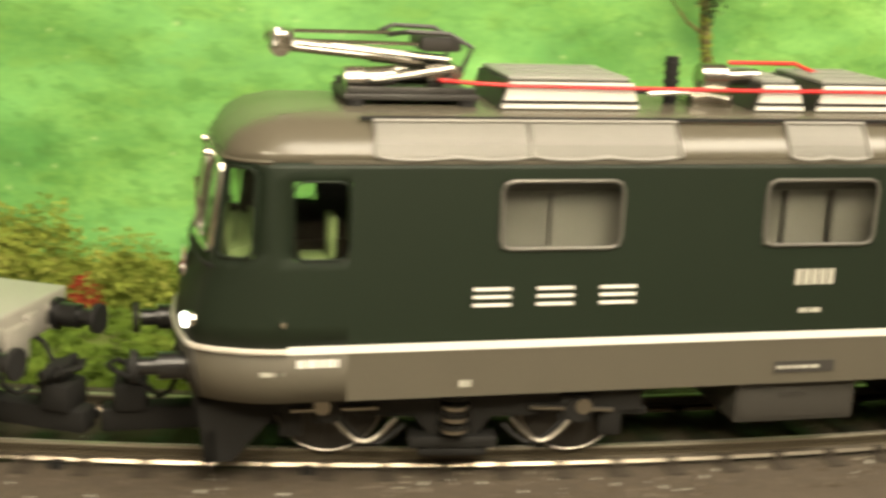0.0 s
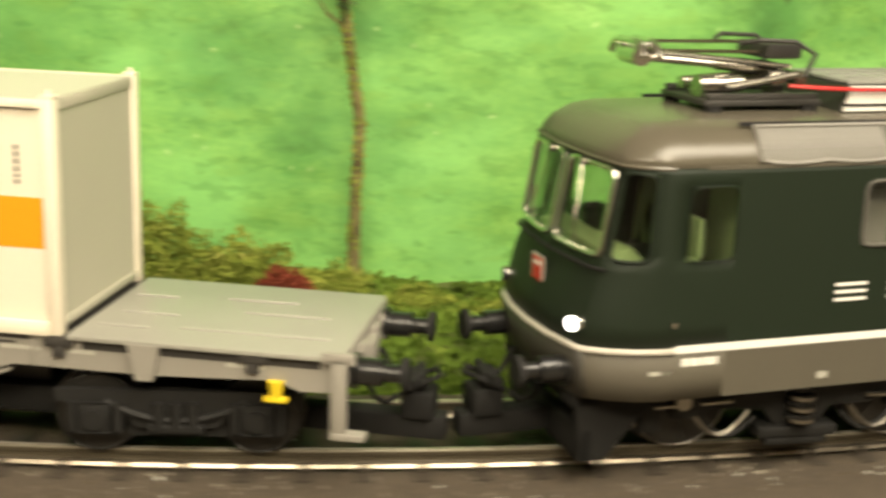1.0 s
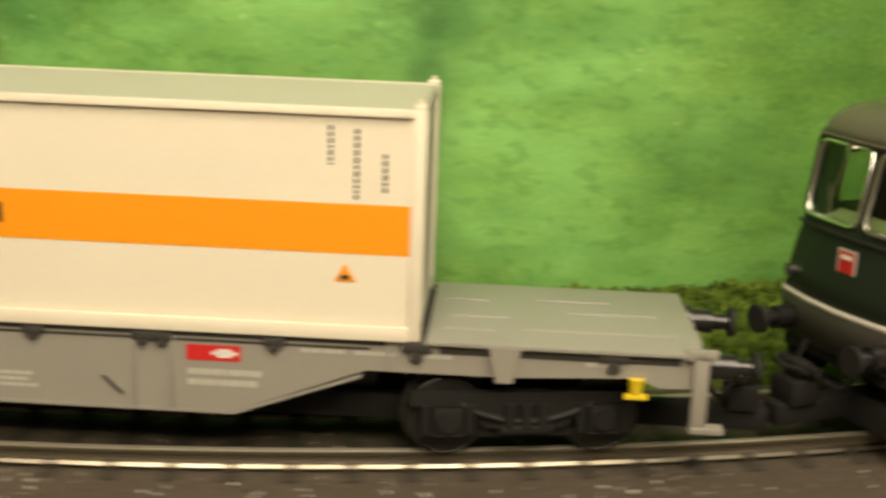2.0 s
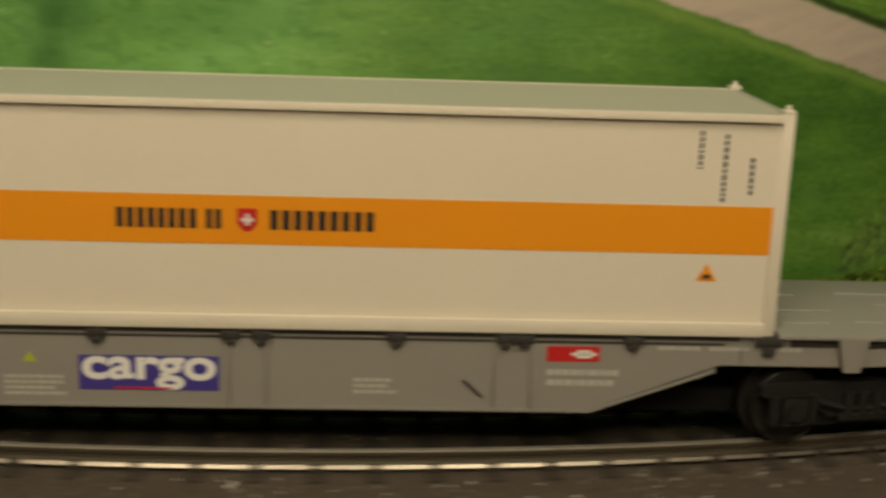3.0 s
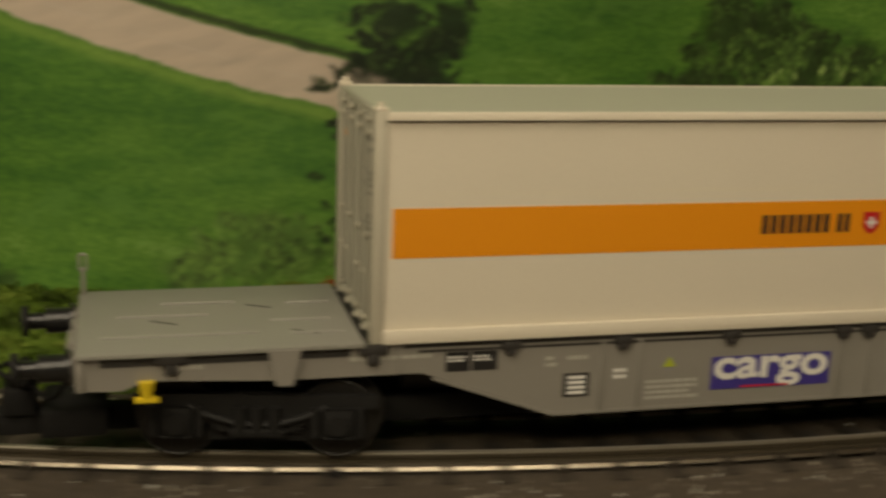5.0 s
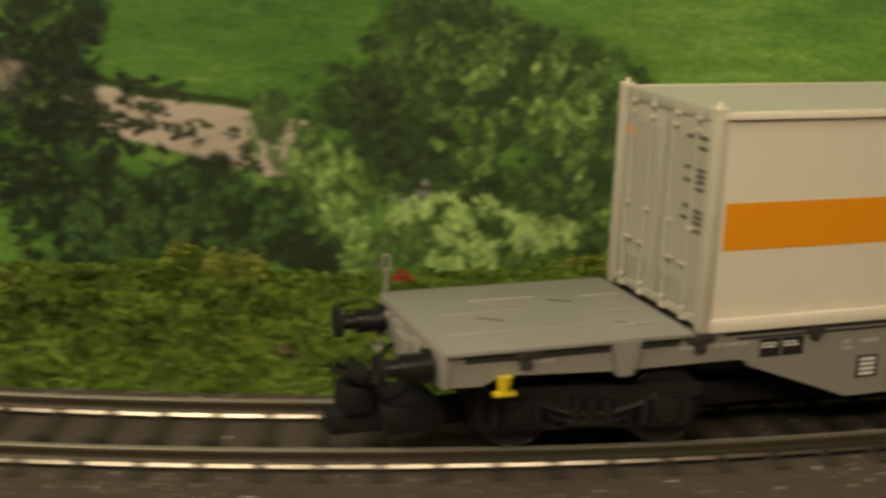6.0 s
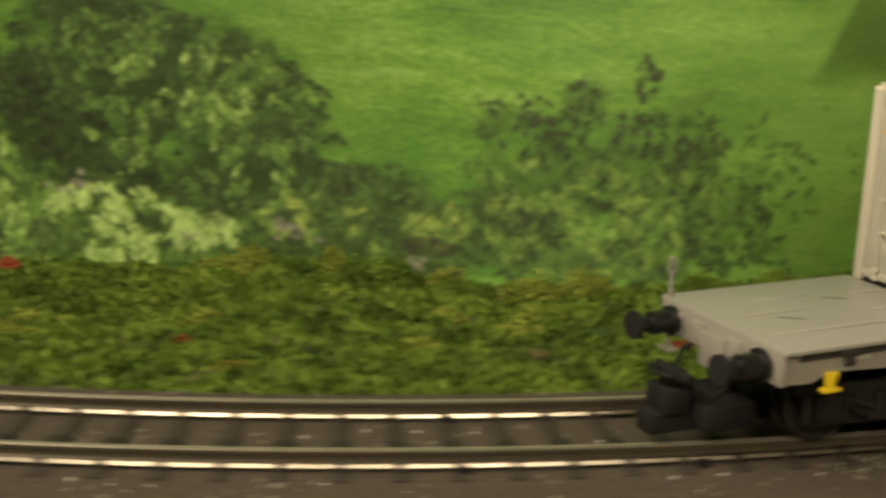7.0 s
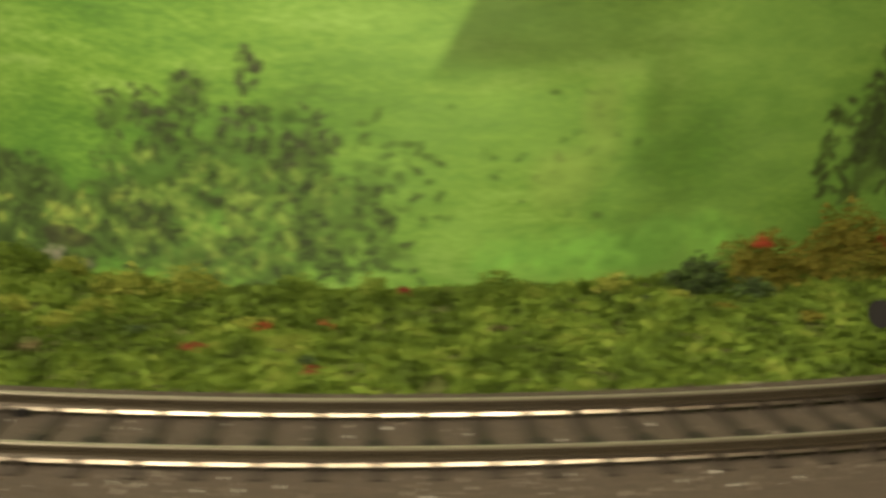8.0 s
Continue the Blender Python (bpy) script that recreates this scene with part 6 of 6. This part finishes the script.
            sag = [(x0 + (x1 - x0) * q / 12, out[0].y - s * .12 * abs(math.sin(math.pi * q / 6)), out[0].z - .32 * abs(math.sin(math.pi * q / 6))) for q in range(13)]
            tube(bm, sag + [(x1, out[1].y, out[1].z), (x0, out[1].y, out[1].z)], .26, 6, True)
            part("grille_frame", bm, "grille", gr)
        part("roof_edge", box(-60, 60, -13.2 * s - .25, -13.2 * s + .25, 44.9, 45.4, .1), "black", loco)
    for e, spans in ((-1, ((-41.5, -22.2), (-6.6, 1.2), (2.2, 16)),), (1, ((24, 41),))):
        for x0, x1 in spans:
            bm = prism(bmesh.new(), [(x0, 45.2), (x1, 45.2), (x1 - 1.4, 49.1), (x0 + 1.2, 49.1)], -7.5, 7.5)
            res = part("resistor_box", bm, "darkgrey", loco, "grey resistor box on the roof")
            part("box_lid", box(x0 + 1.4, x1 - 1.6, -7.0, 7.0, 49.11, 49.75, .25), "lid", res)
            part("lid_rib", bx(bx(box(x0 + 3, x1 - 3, -4.6, -4.2, 49.7, 49.95), x0 + 3, x1 - 3, -.2, .2, 49.7, 49.95), x0 + 3, x1 - 3, 4.2, 4.6, 49.7, 49.95), "lid", res)
            for s in (-1, 1):
                for zz, h, k in ((45.75, .6, 0), (46.75, 2.3, 1)):
                    part("fin", prism(bmesh.new(), [(x0 + .4 + k * .4, zz), (x1 - .4 - k * .4, zz), (x1 - .6 - k * .8, zz + h), (x0 + .6 + k * .7, zz + h)], -7.9 * s - .25, -7.9 * s + .25), "white", res, "white cooling panel", smooth=0)
                part("slit_rail", box(x0 + .6, x1 - .6, -8.2 * s - .12, -8.2 * s + .12, 46.42, 46.62), "black", res, smooth=0)
    part("roof_line", tube(bmesh.new(), [(-49, -6.8, 49.0), (-45, -8.6, 48.9), (-40, -8.8, 48.7), (-22, -8.8, 48.5), (-8, -8.8, 48.4), (20, -8.8, 48.4), (40, -8.6, 48.6), (48, -6.8, 49)], .27, 8), "red", loco, "red high voltage line")
    part("roof_line", tube(bmesh.new(), [(-6, 2, 50.9), (4, 2, 50.9), (8, 3, 49.5)], .3, 8), "red", loco)
    bm = rod(bmesh.new(), (-16, -2, 45.3), (-16, -2, 52.0), .9, 12)
    for k in range(4):
        rod(bm, (-16, -2, 47.2 + k * 1.2), (-16, -2, 47.7 + k * 1.2), 1.08, 12)
    part("insulator", bm, "black", loco, "black roof insulator")
    bm = rod(bmesh.new(), (-12.5, -3, 49.4), (-9, -3, 49.4), 1.9, 14)
    rod(bm, (-9, -3, 49.4), (-4, -3, 49.6), 1.1, 12)
    rod(bm, (-12, -3, 45.3), (-12, -3, 49), .8, 10)
    bx(bm, -14, -8, -5, 1, 45.3, 47.3, .2)
    tube(bm, [(-20, -4, 47.2), (-16, -5, 47.6), (-13, -4, 47.4), (-9, -6, 46.8)], .35, 6)
    part("main_switch", bm, "nickel", loco, "nickel main switch on the roof")
    for e in (-1, 1):
        pan = part("pantograph", bx(bx(box(e * 43.5, e * 61, -6.2, 6.2, 46.3, 47.1, .2), e * 44, e * 60.5, -6, -5, 47.1, 47.9, .1), e * 44, e * 60.5, 5, 6, 47.1, 47.9, .1), "darkgrey", loco, "folded nickel pantograph")
        bm = bmesh.new()
        rod(bm, (e * 60, -2.6, 48.4), (e * 54, -2.6, 48.9), 1.15, 14)
        rod(bm, (e * 54, -2.6, 48.9), (e * 47, -2.6, 49.4), .6, 12)
        rod(bm, (e * 60, 2.6, 48.4), (e * 47, 2.6, 49.4), .9, 14)
        rod(bm, (e * 60.5, -2.6, 48.4), (e * 58, -2.6, 48.5), 1.7, 14)
        rod(bm, (e * 50, -2.6, 49.1), (e * 48, -2.6, 49.3), 1.7, 14)
        rod(bm, (e * 57, -4.5, 48.6), (e * 47, -5.4, 50.4), .5, 8)
        rod(bm, (e * 46.5, -5.5, 49.8), (e * 46.5, 5.5, 49.8), .9, 12)
        for xx in (45, 59.5):
            for yy in (-5.5, 5.5):
                leg = rod(bmesh.new(), (e * xx, yy, 45.0), (e * xx, yy, 46.4), 1.2, 12)
                part("pan_insulator", leg, "black", pan)
        part("cylinder", bm, "nickel", pan, "bright lifting cylinders")
        bm = bmesh.new()
        rod(bm, (e * 46.5, -1.0, 50.2), (e * 57, -.7, 51.2), .7, 10)
        rod(bm, (e * 57, -.7, 51.2), (e * 68, -.4, 52.2), .5, 10)
        rod(bm, (e * 47, -3.4, 51.2), (e * 67.6, -2.8, 53.0), .34, 8)
        rod(bm, (e * 46.5, 1.2, 50.9), (e * 68, .4, 53.0), .45, 8)
        rod(bm, (e * 51, 0, 54.2), (e * 68.6, 0, 54.2), .24, 6)
        rod(bm, (e * 49, -2.4, 53.0), (e * 68, -2.2, 53.2), .24, 6)
        part("arm", bm, "nickel", pan, "slim nickel arm")
        bm = bmesh.new()
        for dx in (0, 2.2):
            tube(bm, [(e * (67.4 + dx), -4.8, 52.6), (e * (67.4 + dx), -3.9, 53.7), (e * (67.4 + dx), -2.6, 54.3), (e * (67.4 + dx), 2.6, 54.3), (e * (67.4 + dx), 3.9, 53.7), (e * (67.4 + dx), 4.8, 52.6)], .5, 8)
        for yy in (-2.6, 2.6):
            rod(bm, (e * 67.2, yy, 54.0), (e * 70, yy, 54.0), .4, 8)
        rod(bm, (e * 68.6, -2.4, 52.5), (e * 68.6, 2.4, 52.5), 1.4, 14)
        part("pan_head", bm, "silver", pan, "bright collector head")
        bm = bmesh.new()
        tube(bm, [(e * 46, -5.5, 50), (e * 44.6, -5.5, 53.0), (e * 47.5, -5, 54.6), (e * 53, -5, 54.8), (e * 55, -3, 54.2)], .35, 6)
        tube(bm, [(e * 46, 5.5, 50), (e * 44.6, 5.5, 53.0), (e * 47.5, 5, 54.6), (e * 53, 5, 54.8), (e * 55, 3, 54.2)], .35, 6)
        bx(bm, e * 45.5, e * 51, -4, 4, 52.2, 54.2, .5)
        part("knuckle", bm, "darkgrey", pan, "dark knuckle frame")
    # underframe and markings
    part("equipment_box", bx(box(-8.6, 9.0, -15.6, 15.6, 4.4, 10.3, .4), -8.0, 8.4, -15.75, -15.4, 5.0, 9.6, .2), "boxgrey", loco, "dark grey box under the frame")
    part("box_handle", box(-2.4, 1.4, -15.95, -15.76, 8.2, 8.6), "joint", loco, smooth=0)
    part("frame", box(-66, 66, -9, 9, 8.5, 11), "black", loco, "black underframe")
    ys = -17.03
    for x0, kind in ((-45.9, 0), (-37.7, 1), (-29.4, 1)):
        bm = bmesh.new()
        for zz in (22.25, 23.3, 24.3):
            bx(bm, x0, x0 + 4.8, ys - .1, ys - .02, zz, zz + .42)
        part("side_emblem", bm, "white", loco, "plain white operator mark", smooth=0)
    for i in range(5):
        part("number_bar", box(-2.6 + i * 1.15, -1.75 + i * 1.15, ys - .1, ys - .02, 24.2, 26.3), "paleprint", loco, smooth=0)
    print_rows("side_print", -1.6, 1.8, 20.1, 21.2, 1, ys, "paleprint", loco, 71)
    print_rows("side_print", -67.6, -62.4, 14.6, 16.4, 1, ys, "white", loco, 72)
    part("step_plate", box(-72, -69, -17.0, -16.6, 14.0, 14.5), "paleprint", loco, smooth=0)
    print_rows("side_print", -47.2, -45.6, 11.4, 13.0, 1, ys, "paleprint", loco, 73)
    plate = part("maker_plate", box(-4.2, 4.4, ys - .12, ys, 12.0, 13.6), "joint", loco, "dark maker plate", smooth=0)
    print_rows("plate_print", -3.9, 4.0, 12.4, 13.2, 1, ys - .14, "paleprint", plate, 74)
    part("door_handle", bx(box(-69.6, -69.0, -17.6, -17.0, 20.7, 21.0), -69.5, -69.1, -17.5, -17.0, 20.3, 20.7), "silver", loco, smooth=0)
    wheels = []
    for s in (-1, 1):
        wheels += bogie(loco, s * 45.4, 0, 32.2, 7.2, s * 6.0, loco_bogie)
    return loco, wheels


# ---- build ----
build_room()
backdrop = build_backdrop()
build_grass()
build_hedges()
build_tree()
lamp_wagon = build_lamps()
container = build_container()
wagon, wagon_wheels = build_wagon()
locomotive, loco_wheels = build_loco()
build_track()


def on_track(deg, half_pivot):
    r = math.sqrt(R_TRACK ** 2 - half_pivot ** 2)
    return Matrix.Translation(ring(deg, r)) @ pose(0, 0, 0, 0, 0, deg)


def motions():
    times = [row[0] for row in RIDE]
    walk(wagon, [(t, on_track(d, 81.6)) for t, d in zip(times, TRAIN)])
    walk(container, [(t, on_track(d, 81.6)) for t, d in zip(times, TRAIN)])
    walk(locomotive, [(t, on_track(d + LOCO_AHEAD, 45.4)) for t, d in zip(times, TRAIN)])
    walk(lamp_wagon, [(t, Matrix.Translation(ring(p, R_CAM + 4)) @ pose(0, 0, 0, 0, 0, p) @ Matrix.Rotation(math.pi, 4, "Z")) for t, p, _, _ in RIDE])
    for ws, x, r in wagon_wheels + loco_wheels:
        rows = []
        for f in range(241):
            t = f / FPS
            run = radians(float(np.interp(t, times, TRAIN)) - TRAIN[0]) * R_TRACK
            rows.append((t, Matrix.Translation((x * MM, 0, r * MM)) @ Matrix.Rotation(run / r, 4, "Y")))
        walk(ws, rows)


motions()
